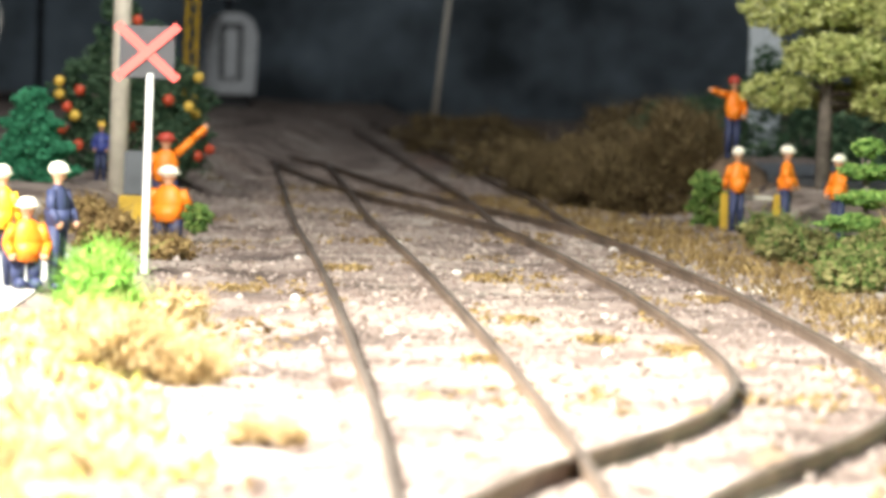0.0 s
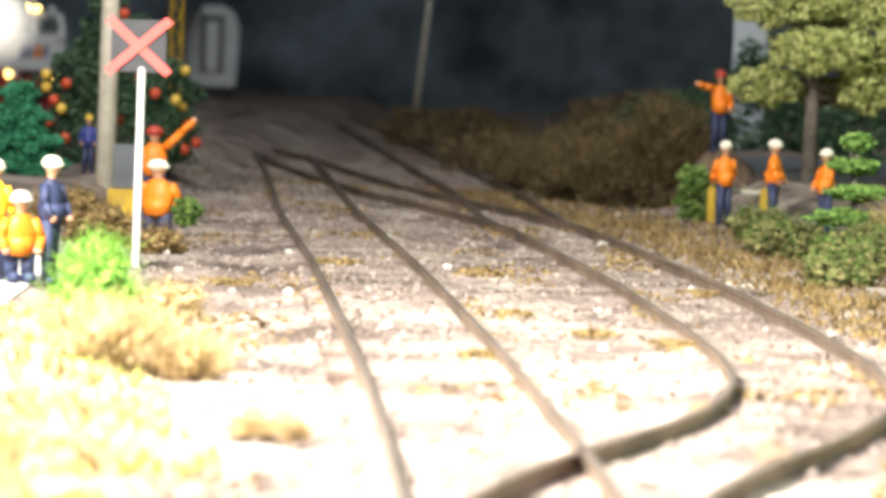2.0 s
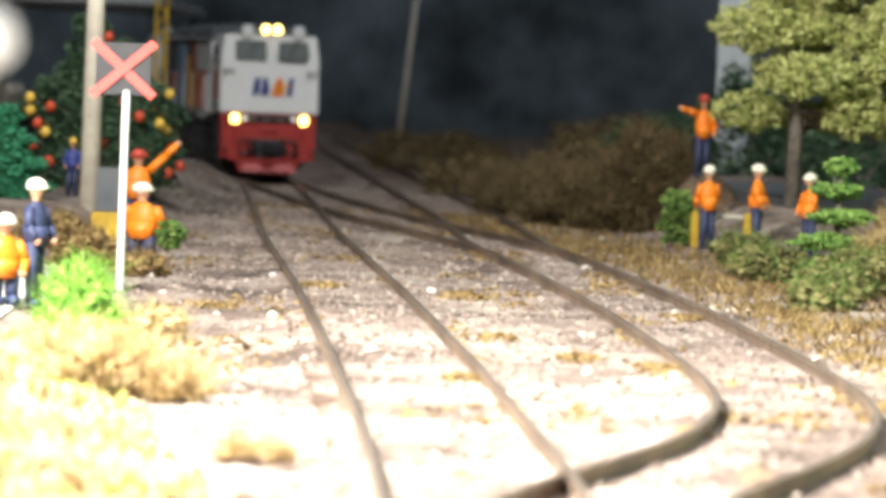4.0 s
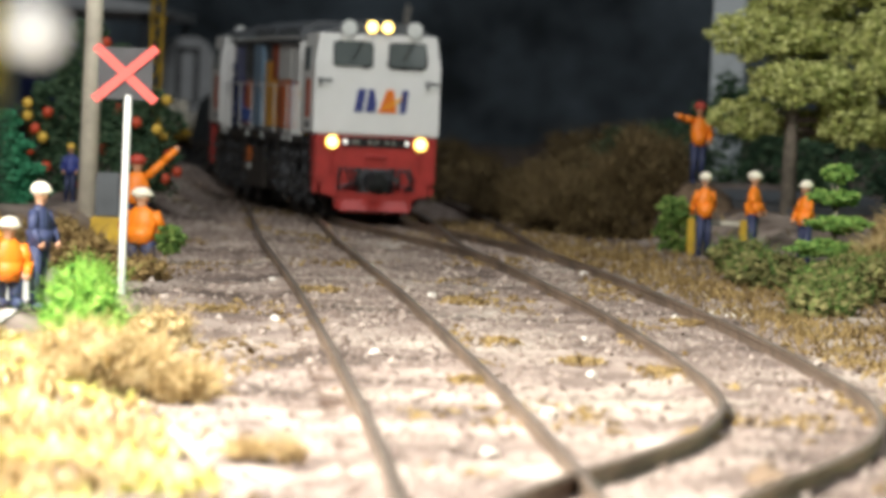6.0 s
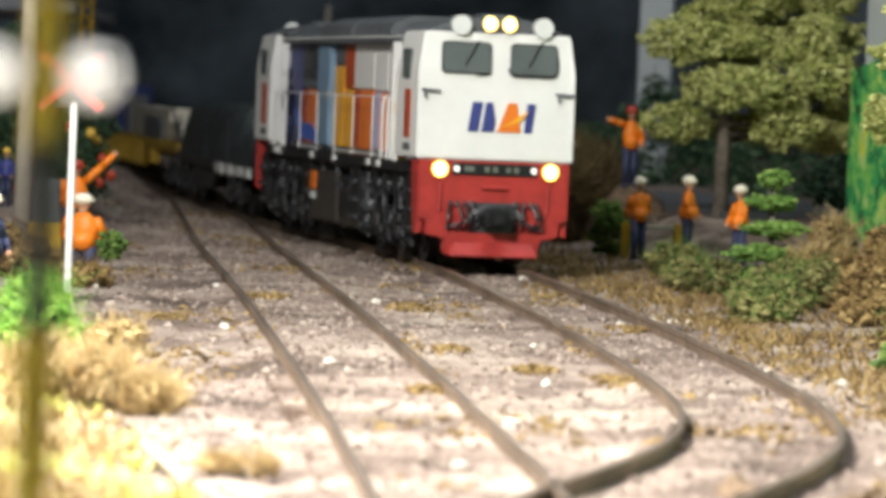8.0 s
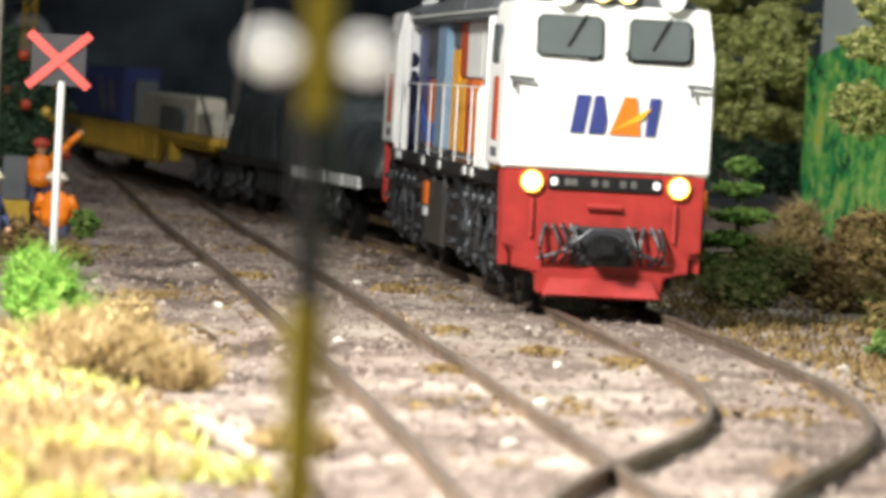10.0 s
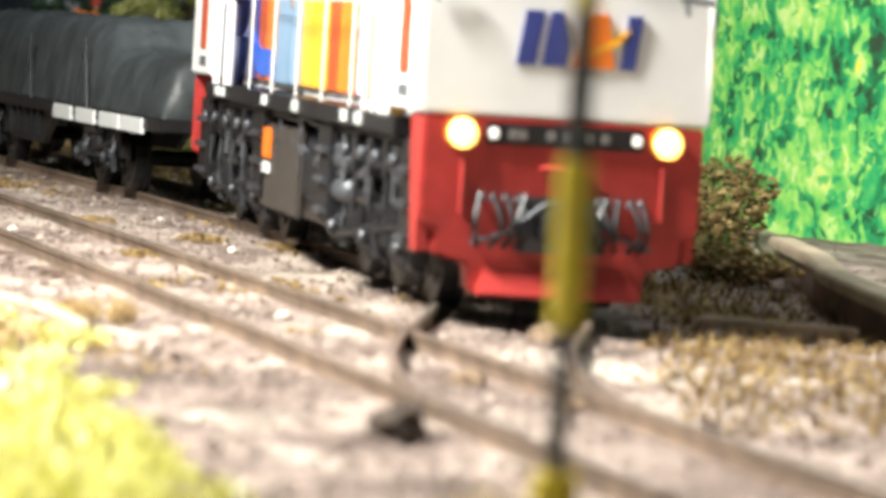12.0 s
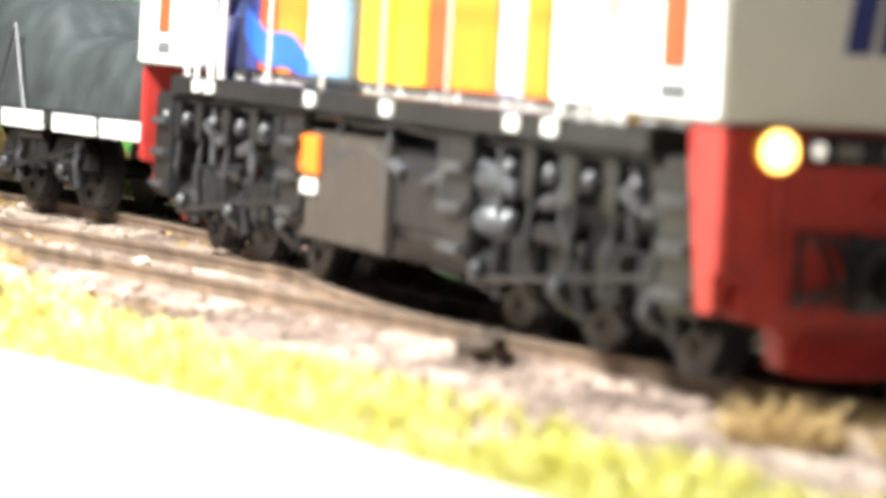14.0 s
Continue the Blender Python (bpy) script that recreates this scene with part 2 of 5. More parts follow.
# ---- mesh helpers (millimetres) ----
def box(bm, x0, y0, z0, x1, y1, z1, bevel=0.0):
    made = bmesh.ops.create_cube(bm, size=1)["verts"]
    for v in made:
        v.co = Vector(((x0 + x1) / 2 + v.co.x * (x1 - x0), (y0 + y1) / 2 + v.co.y * (y1 - y0), (z0 + z1) / 2 + v.co.z * (z1 - z0)))
    if bevel:
        bmesh.ops.bevel(bm, geom=list({e for v in made for e in v.link_edges}), offset=bevel, segments=2, affect="EDGES")


def rod(bm, a, b, r0, r1=None, n=10):
    a, b = Vector(a), Vector(b)
    r1 = r0 if r1 is None else r1
    q = (b - a).to_track_quat("Z", "Y")
    made = bmesh.ops.create_cone(bm, cap_ends=True, segments=n, radius1=r0, radius2=r1, depth=(b - a).length)["verts"]
    for v in made:
        v.co = (a + b) / 2 + q @ v.co


def ball(bm, c, r, flat=1.0, n=10):
    made = bmesh.ops.create_uvsphere(bm, u_segments=n + 2, v_segments=n, radius=1)["verts"]
    rr = r if isinstance(r, tuple) else (r, r, r * flat)
    for v in made:
        v.co = Vector((c[0] + v.co.x * rr[0], c[1] + v.co.y * rr[1], c[2] + v.co.z * rr[2]))


def prism(bm, outline, axis, lo, hi, bevel=0.0):
    """Extrude an outline of (u, v) along an axis: x: (y, z); y: (x, z); z: (x, y)."""
    put = {"x": lambda u, v, w: (w, u, v), "y": lambda u, v, w: (u, w, v), "z": lambda u, v, w: (u, v, w)}[axis]
    a = [bm.verts.new(put(u, v, lo)) for u, v in outline]
    b = [bm.verts.new(put(u, v, hi)) for u, v in outline]
    faces = [bm.faces.new(a), bm.faces.new(b[::-1])]
    n = len(a)
    for i in range(n):
        faces.append(bm.faces.new((a[i], b[i], b[(i + 1) % n], a[(i + 1) % n])))
    bmesh.ops.recalc_face_normals(bm, faces=faces)
    if bevel:
        bmesh.ops.bevel(bm, geom=list({e for f in faces for e in f.edges}), offset=bevel, segments=2, affect="EDGES")


def tube(bm, pts, r, n=6):
    """One bent round bar through the points."""
    pts = [Vector(q) for q in pts]
    rings = []
    for i, q in enumerate(pts):
        d = (pts[min(i + 1, len(pts) - 1)] - pts[max(i - 1, 0)]).to_track_quat("Z", "Y")
        rings.append([bm.verts.new(q + d @ Vector((r * math.cos(6.2832 * k / n), r * math.sin(6.2832 * k / n), 0))) for k in range(n)])
    for a, b in zip(rings, rings[1:]):
        for k in range(n):
            bm.faces.new((a[k], a[(k + 1) % n], b[(k + 1) % n], b[k]))
    bm.faces.new(rings[0][::-1])
    bm.faces.new(rings[-1])


def finish(name, bm, material, smooth=False):
    me = bpy.data.meshes.new(name)
    bmesh.ops.scale(bm, vec=(MM, MM, MM), verts=bm.verts)
    bm.to_mesh(me)
    bm.free()
    for m in (material if isinstance(material, (list, tuple)) else [material]):
        me.materials.append(m)
    if smooth:
        me.polygons.foreach_set("use_smooth", [True] * len(me.polygons))
    return me


def part(name, bm, material, parent=None, label="", smooth=False):
    ob = new(name, finish(name, bm, material, smooth))
    if parent:
        ob.parent = parent
    return tagged(ob, label)


def thing(name, label, category, group="", kind="", where=None):
    ob = new(name)
    ob.empty_display_size = 0.005
    if where is not None:
        ob.matrix_basis = where
    return tagged(ob, label, category, group, kind)


def at(x, y, z=0.0, rz=0.0):
    return pose(x * MM, y * MM, z * MM, 0, 0, rz)


RNG = np.random.default_rng(5)
OCT = np.array([(1, 0, 0), (-1, 0, 0), (0, 1, 0), (0, -1, 0), (0, 0, 1), (0, 0, -1)], float)
OCT_F = [(0, 2, 4), (2, 1, 4), (1, 3, 4), (3, 0, 4), (2, 0, 5), (1, 2, 5), (3, 1, 5), (0, 3, 5)]


def flecks(name, centres, sizes, material, stretch=(1, 1, 1), parent=None, label=""):
    """Many small irregular lumps in one mesh (millimetres)."""
    centres, n = np.asarray(centres, float), len(centres)
    a, b_ = RNG.uniform(0, 6.28, n), RNG.uniform(-0.9, 0.9, n)
    v = OCT[None] * RNG.uniform(0.55, 1.45, (n, 6, 1)) * np.asarray(stretch)[None, None] * np.asarray(sizes)[:, None, None]
    ca, sa, cb, sb = np.cos(a), np.sin(a), np.cos(b_), np.sin(b_)
    x, y, z = v[..., 0], v[..., 1], v[..., 2]
    y, z = y * cb[:, None] - z * sb[:, None], y * sb[:, None] + z * cb[:, None]
    x, y = x * ca[:, None] - y * sa[:, None], x * sa[:, None] + y * ca[:, None]
    v = np.stack([x, y, z], -1) + centres[:, None]
    f = (np.array(OCT_F)[None] + 6 * np.arange(n)[:, None, None]).reshape(-1, 3)
    me = bpy.data.meshes.new(name)
    me.from_pydata((v.reshape(-1, 3) * MM).tolist(), [], f.tolist())
    me.materials.append(material)
    ob = new(name, me)
    if parent:
        ob.parent = parent
    return tagged(ob, label)


def cloud(blobs, n, shell=0.45):
    """Points in a set of ellipsoids (x, y, z, rx, ry, rz), denser to the outside and ragged."""
    out, w = [], np.array([b[3] * b[4] * b[5] for b in blobs]) ** 0.67
    for b, k in zip(blobs, (n * w / w.sum()).astype(int) + 1):
        d = RNG.normal(size=(k, 3))
        d /= np.linalg.norm(d, axis=1)[:, None]
        r = RNG.uniform(shell, 1.0, k) ** 0.6 * (1 + 0.22 * np.sin(d[:, 0] * 7 + b[0]) * np.cos(d[:, 2] * 6 + b[1]))
        out.append(np.array(b[:3]) + d * r[:, None] * np.array(b[3:6]))
    return np.concatenate(out)


def blades(name, roots, heights, material, lean=0.5, width=0.25, parent=None, label=""):
    """Thin upright fibres: three-sided spikes in one mesh."""
    roots, n = np.asarray(roots, float), len(roots)
    tip = roots + np.stack([RNG.normal(0, lean, n) * heights, RNG.normal(0, lean, n) * heights, heights], -1)
    ring = []
    for k in range(3):
        a = RNG.uniform(0, 6.28, n) if k == 0 else a + 2.09
        ring.append(roots + width * np.stack([np.cos(a), np.sin(a), 0 * a], -1))
    v = np.stack(ring + [tip], 1)
    f = (np.array([(0, 1, 3), (1, 2, 3), (2, 0, 3)])[None] + 4 * np.arange(n)[:, None, None]).reshape(-1, 3)
    me = bpy.data.meshes.new(name)
    me.from_pydata((v.reshape(-1, 3) * MM).tolist(), [], f.tolist())
    me.materials.append(material)
    ob = new(name, me)
    if parent:
        ob.parent = parent
    return tagged(ob, label)


# ---- track lines in plan, far to near ----
def smooth_line(points, step=4.0, soft=16.0):
    p = np.array(points, float)
    s = np.concatenate([[0], np.cumsum(np.hypot(*np.diff(p, axis=0).T))])
    u = np.arange(0, s[-1], 1.0)
    line = np.stack([np.interp(u, s, p[:, 0]), np.interp(u, s, p[:, 1])], -1)
    k = np.exp(-0.5 * (np.arange(-48, 49) / soft) ** 2)
    k /= k.sum()
    pad = np.concatenate([2 * line[0] - line[48:0:-1], line, 2 * line[-1] - line[-2:-50:-1]])
    line = np.stack([np.convolve(pad[:, j], k, "valid") for j in (0, 1)], -1)
    return line[::int(step)]


LINE_A = smooth_line([(-59, 1170), (-46, 1000), (-31.5, 790), (-14.3, 585), (-3.5, 440), (3.5, 337), (8.5, 240), (12.5, 160), (17, 60), (21, -60)])
LINE_B = smooth_line([(-420, 1960), (-220, 1650), (-130, 1450), (-81, 1286), (-59, 1170), (-36, 1010), (-17, 900), (-6, 850), (5, 800), (13, 758), (20.5, 692),
                      (27.5, 611), (32, 558), (37, 478), (39.3, 425), (39, 395), (35, 362), (27, 333), (19, 310), (13, 287), (8.6, 262), (8.8, 240), (12.5, 160), (17, 60), (21, -60)], soft=9.0)
LINE_D = smooth_line([(-100, 2300), (-56, 1727), (-26, 1332), (-10, 1108), (4, 925), (9, 828), (13, 758), (19.0, 705)])


def offset(line, d):
    t = np.gradient(line, axis=0)
    t /= np.linalg.norm(t, axis=1)[:, None]
    return line + np.stack([-t[:, 1], t[:, 0]], -1) * d


# ---- ground ----
def height(x, y):
    """The ground's height in millimetres, under the rail heads at zero."""
    z = -2.3 + 0.5 * math.sin(x * 0.07 + y * 0.013) + 0.9 * noise.noise((x * 0.06, y * 0.03, 0)) + 0.7 * noise.noise((x * 0.21, y * 0.13, 3)) + 0.3 * noise.noise((x * 0.6, y * 0.4, 8))
    near = min(abs(x - np.interp(-y, -LINE_A[:, 1], LINE_A[:, 0])), abs(x - np.interp(-y, -LINE_B[:, 1], LINE_B[:, 0])))
    if near < 14:
        k = max(0.0, min(1.0, (14 - near) / 5))
        z = z * (1 - 0.75 * k) + (-1.15) * 0.75 * k - 0.2 * k
    rise = max(0.0, min(1.0, (x - 45 - max(0, (700 - y)) * 0.08) / 25)) * max(0.0, min(1.0, (y - 760) / 90))
    z += 10 * rise * rise * (3 - 2 * rise)
    left = max(0.0, min(1.0, (-x - 66) / 14)) * max(0.0, min(1.0, (y - 640) / 120))
    return z + 6.5 * left


def ground():
    xs = np.concatenate([np.linspace(-900, -220, 14), np.arange(-200, 201, 3.2), np.linspace(225, 900, 14)])
    ys = np.concatenate([np.linspace(-450, -40, 10), np.arange(-20, 420, 2.6), np.arange(420, 1000, 4.5), np.arange(1000, 2400, 18), [2450, 2500]])
    verts = [(x * MM, y * MM, height(x, y) * MM) for y in ys for x in xs]
    w = len(xs)
    faces = [(j * w + i, j * w + i + 1, (j + 1) * w + i + 1, (j + 1) * w + i) for j in range(len(ys) - 1) for i in range(w - 1)]
    me = bpy.data.meshes.new("ground")
    me.from_pydata(verts, [], faces)
    me.materials.append(M["scenic"])
    me.polygons.foreach_set("use_smooth", [True] * len(faces))
    return tagged(new("ground", me), "pinkish brown ballast and dry earth of a model layout", "ground", kind="structure")


ground()


def room():
    for name, a, b in (("wall_north", (-900, 2500, -50), (900, 2540, 1300)), ("wall_south", (-900, -490, -50), (900, -450, 1300)),
                       ("wall_west", (-940, -490, -50), (-900, 2540, 1300)), ("wall_east", (900, -490, -50), (940, 2540, 1300))):
        bm = bmesh.new()
        box(bm, *a, *b)
        tagged(part(name, bm, M["dark"]), "dark unlit wall of the room", "wall", kind="structure")
    bm = bmesh.new()
    box(bm, -940, -490, 1300, 940, 2540, 1340)
    tagged(part("ceiling", bm, M["dark"]), "dark ceiling of the room", "ceiling", kind="structure")


room()


def road():
    bm = bmesh.new()
    edge = [(-66, 620), (-60, 540), (-56, 440), (-52, 330), (-50, 245), (-47.5, 215), (-46.5, 185), (-46.5, 120), (-48, -20)]
    prism(bm, edge + [(-190, -20), (-190, 620)], "z", -5.0, -1.3)
    tagged(part("road", bm, M["asphalt"]), "pale grey road surface beside the yellow grass", "road", kind="structure")


road()


# ---- track ----
RAIL_OUTLINE = [(-0.4, 0.0), (0.4, 0.0), (0.4, -0.5), (0.16, -0.7), (0.16, -1.85), (0.7, -2.1), (0.7, -2.5), (-0.7, -2.5), (-0.7, -2.1), (-0.16, -1.85), (-0.16, -0.7), (-0.4, -0.5)]


def rail_mesh(line):
    t = np.gradient(line, axis=0)
    t /= np.linalg.norm(t, axis=1)[:, None]
    nrm = np.stack([-t[:, 1], t[:, 0]], -1)
    k, verts, faces = len(RAIL_OUTLINE), [], []
    for p, n in zip(line, nrm):
        verts += [((p[0] + n[0] * u) * MM, (p[1] + n[1] * u) * MM, v * MM) for u, v in RAIL_OUTLINE]
    for i in range(len(line) - 1):
        for j in range(k):
            a, b = i * k + j, i * k + (j + 1) % k
            faces.append((a, b, b + k, a + k))
    me = bpy.data.meshes.new("rail")
    me.from_pydata(verts, [], faces)
    me.materials.append(M["rail"])
    me.materials.append(M["railhead"])
    for p in me.polygons:
        if p.index % k == 0:
            p.material_index = 1
    return me


def track(line, label, sleeper_from, sleeper_to):
    ob = thing("railway_track", label, "railway track", "railway tracks", "structure")
    for d in (-8.25, 8.25):
        new("rail", rail_mesh(offset(line, d))).parent = ob
    bm = bmesh.new()
    box(bm, -11.6, -1.3, -1.9, 11.6, 1.3, -0.4, 0.2)
    me = finish("sleeper", bm, M["sleeper"])
    s = np.concatenate([[0], np.cumsum(np.hypot(*np.diff(line, axis=0).T))])
    for v in np.arange(0, s[-1], 7.4):
        x, y = np.interp(v, s, line[:, 0]), np.interp(v, s, line[:, 1])
        if not sleeper_from > y > sleeper_to:
            continue
        x2, y2 = np.interp(v + 2, s, line[:, 0]), np.interp(v + 2, s, line[:, 1])
        tie = new("sleeper", me)
        tie.parent = ob
        tie.matrix_basis = at(x, y, -1.6 + random.uniform(-0.35, 0.1), math.degrees(math.atan2(x2 - x, -(y2 - y))))
    return ob


track(LINE_A, "straight rusty model track in pinkish ballast", 1100, 60)
track(LINE_B, "curving rusty model track that swings into the straight one", 1300, 300)
track(LINE_D, "rusty model siding joining from the dark end", 1400, 760)


def ballast():
    n = 52000
    y = RNG.uniform(70, 1150, n) ** 1.0
    x = np.interp(-y, -LINE_A[:, 1], LINE_A[:, 0]) + RNG.uniform(-40, 66, n)
    keep = np.ones(n, bool)
    for line in (LINE_A, LINE_B):
        d = np.abs(np.abs(x - np.interp(-y, -line[:, 1], line[:, 0])) - 8.3)
        keep &= d > 1.2
    x, y = x[keep], y[keep]
    z = np.array([height(a, b) for a, b in zip(x, y)])
    size = RNG.gamma(1.6, 0.10, len(x)) + 0.08
    ob = flecks("ballast_stones", np.stack([x, y, z + 0.1], -1), size, M["stone"], (1, 1, 0.8))
    tagged(ob, "loose pinkish grey ballast stones between the rails", "ballast", kind="stuff")


ballast()


def stones():
    spots = [(-24, 541), (33.8, 660), (46.4, 603), (35.7, 572), (33.9, 843), (5.3, 341), (-29, 634), (18.5, 448), (48.5, 597), (44, 615),
             (56.7, 467), (-8, 470), (20, 520), (-14, 700), (26, 700), (12, 390), (-2, 610)]
    for i, (x, y) in enumerate(spots):
        bm = bmesh.new()
        bmesh.ops.create_icosphere(bm, subdivisions=2, radius=1)
        r = 0.55 + 0.4 * random.random()
        for v in bm.verts:
            v.co = v.co * r * (1 + 0.5 * noise.noise(v.co * 1.3 + Vector((i, 0, 0))))
            v.co.z *= 0.75
        ob = part("stone", bm, M["pale_stone"], smooth=False)
        ob.matrix_basis = at(x, y, height(x, y) + 0.3, 40 * i)
        tagged(ob, "small pale stone lying loose in the ballast", "stone", "pale stones")


stones()


# ---- surroundings ----
def backdrop():
    plan = smooth_line([(103, 830), (112, 770), (140, 600), (190, 450), (260, 300), (330, 120)], 6, 14)
    tops = [42 + 5 * math.sin(i * 0.21) + 4 * noise.noise((i * 0.13, 0, 7)) + min(8, i * 0.25) for i in range(len(plan))]
    board = thing("painted_backdrop", "curved board painted with a green forest under a pale sky", "backdrop", kind="structure")
    for name, mt, lo, hi, back in (("forest_panel", M["forest"], [-8] * len(plan), tops, 0.0), ("sky_panel", M["sky"], [-8] * len(plan), [150] * len(plan), 3.0)):
        bm = bmesh.new()
        line, rear = offset(plan, back), offset(plan, back + 2.4)
        rows = [[bm.verts.new((p[0], p[1], z)) for p, z in zip(c, h)] for c, h in ((line, lo), (line, hi), (rear, hi), (rear, lo))]
        for i in range(len(plan) - 1):
            for a, b in ((0, 1), (1, 2), (2, 3), (3, 0)):
                bm.faces.new((rows[a][i], rows[a][i + 1], rows[b][i + 1], rows[b][i]))
        bm.faces.new([r[0] for r in rows])
        bm.faces.new([r[-1] for r in rows][::-1])
        bmesh.ops.recalc_face_normals(bm, faces=bm.faces)
        part(name, bm, mt, board)


backdrop()


def end_board():
    bm = bmesh.new()
    box(bm, 78, 1146, -3, 88, 1149, 110, 0.4)
    tagged(part("end_board", bm, M["sky"]), "plain pale board standing behind the trees", "board", kind="structure")


end_board()


def ledge():
    ob = thing("low_wall", "low weathered timber wall along the edge of the layout", "wall", kind="structure")
    pts = [(100, 470), (92, 430), (82, 395), (75, 356), (67.5, 312), (60, 262), (52, 205)]
    for (x0, y0), (x1, y1) in zip(pts, pts[1:]):
        a = math.atan2(x1 - x0, -(y1 - y0))
        n = math.hypot(x1 - x0, y1 - y0)
        bm = bmesh.new()
        box(bm, -0.9, -n / 2 + 0.3, 1.2, 2.9, n / 2 - 0.3, 2.9, 0.3)
        cap = part("coping", bm, M["wood"], ob, "pale timber coping")
        bm = bmesh.new()
        box(bm, 0, -n / 2, -4, 2.2, n / 2, 1.3, 0.1)
        base = part("wall_plank", bm, M["sleeper"], ob)
        for o in (cap, base):
            o.matrix_basis = at((x0 + x1) / 2, (y0 + y1) / 2, 0, math.degrees(a))


ledge()


def signal_pole():
    ob = thing("crossing_signal", "slim black and yellow banded signal pole with two round white lamps", "signal")
    x, y = -17.5, 147
    bands = [(-3.0, 6.8, 1.25, "pole_yellow"), (6.8, 14.2, 0.55, "pole_black"), (14.2, 22.8, 0.85, "pole_yellow"), (22.8, 30.4, 0.65, "pole_black"), (30.4, 37.5, 0.6, "pole_yellow"), (37.5, 50, 0.6, "pole_black")]
    for z0, z1, r, k in bands:
        bm = bmesh.new()
        rod(bm, (0, 0, z0), (0, 0, z1), r, n=16)
        part("pole_band", bm, M[k], ob)
    for s in (-1, 1):
        bm = bmesh.new()
        rod(bm, (0, 0.3, 33.2), (s * 2.0, 0.3, 33.2), 0.35)
        ball(bm, (s * 1.95, 0.4, 33.2), (1.2, 0.5, 1.2))
        part("lamp_bracket", bm, M["pole_black"], ob)
        bm = bmesh.new()
        ball(bm, (s * 1.95, -0.5, 33.2), (1.15, 0.6, 1.05), n=14)
        part("lamp_lens", bm, M["marker_on"], ob, "round milky white lens")
    ob.matrix_basis = at(x, y)


signal_pole()


def cross_sign():
    ob = thing("crossing_sign", "charcoal square crossing board with a red cross on a white post", "sign")
    bm = bmesh.new()
    rod(bm, (0.6, 0, -3), (0.6, 0, 29), 0.62, n=12)
    part("post", bm, M["post_white"], ob)
    bm = bmesh.new()
    box(bm, -4.4, -0.35, 28.2, 4.4, 0.35, 36.6, 0.15)
    part("board", bm, M["sign_black"], ob)
    for s in (-1, 1):
        bm = bmesh.new()
        w = 0.72
        prism(bm, [(-4.9 - w * 0.7, s * -4.3 + w * s * 0.7), (-4.9 + w * 0.7, s * -4.3 - w * s * 0.7), (4.9 + w * 0.7, s * 4.3 - w * s * 0.7), (4.9 - w * 0.7, s * 4.3 + w * s * 0.7)], "y", -0.6 - 0.1 * s, -0.36)
        st = part("cross_stroke", bm, M["sign_red"], ob, "pale red diagonal stroke")
        st.matrix_basis = at(0, 0, 32.4)
    ob.matrix_basis = at(-52.3, 600, 0, 3)


cross_sign()


def poles():
    bm = bmesh.new()
    rod(bm, (0, 0, -3), (0, 0, 95), 2.2, 1.6, n=16)
    ob = part("utility_pole", bm, M["concrete"], smooth=True)
    ob.matrix_basis = at(-77.2, 800)
    tagged(ob, "tall tapered pale concrete utility pole", "pole")
    bm = bmesh.new()
    rod(bm, (0, 0, -3), (7, 0, 75), 1.4, 1.1, n=12)
    ob = part("distant_pole", bm, M["concrete"], smooth=True)
    ob.matrix_basis = at(-33, 1900)
    tagged(ob, "slightly leaning grey pole in the dark distance", "pole")
    mast = thing("lattice_mast", "yellow steel lattice mast beyond the trees", "mast")
    for sx in (-1.6, 1.6):
        for sy in (-1.6, 1.6):
            bm = bmesh.new()
            rod(bm, (sx, sy, -3), (sx, sy, 70), 0.35, n=6)
            part("upright", bm, M["yellow"], mast)
    for i in range(20):
        bm = bmesh.new()
        s = 1 if i % 2 else -1
        rod(bm, (-1.6 * s, -1.6, i * 3.5), (1.6 * s, -1.6, i * 3.5 + 3.5), 0.28, n=5)
        part("brace", bm, M["yellow"], mast)
    mast.matrix_basis = at(-88, 1100)
    block = thing("kerb_barrier", "short barrier post, dark above and yellow below", "barrier")
    bm = bmesh.new()
    box(bm, -3.2, -2, -3, 3.2, 2, 4.2, 0.3)
    part("yellow_base", bm, M["yellow"], block, "yellow painted base")
    bm = bmesh.new()
    box(bm, -2.4, -1.4, 4.2, 2.4, 1.4, 13, 0.3)
    part("dark_upper", bm, M["grey"], block)
    block.matrix_basis = at(-67.3, 740)


poles()


# ---- plants ----
def bush(label, blobs, n, size, key, category="bush", name="bush", fibres=None, group=""):
    ob = thing(name, label, category, group)
    pts = cloud(blobs, n)
    flecks("foliage", pts, RNG.uniform(0.5, 1.4, len(pts)) * size, M[key], (1, 0.8, 0.6), ob)
    if fibres:
        roots = cloud(blobs, fibres[0], 0.6)
        blades("brushwood", roots, RNG.uniform(0.5, 1.6, len(roots)) * fibres[1], M[fibres[2]], 0.9, 0.12, ob)
    return ob


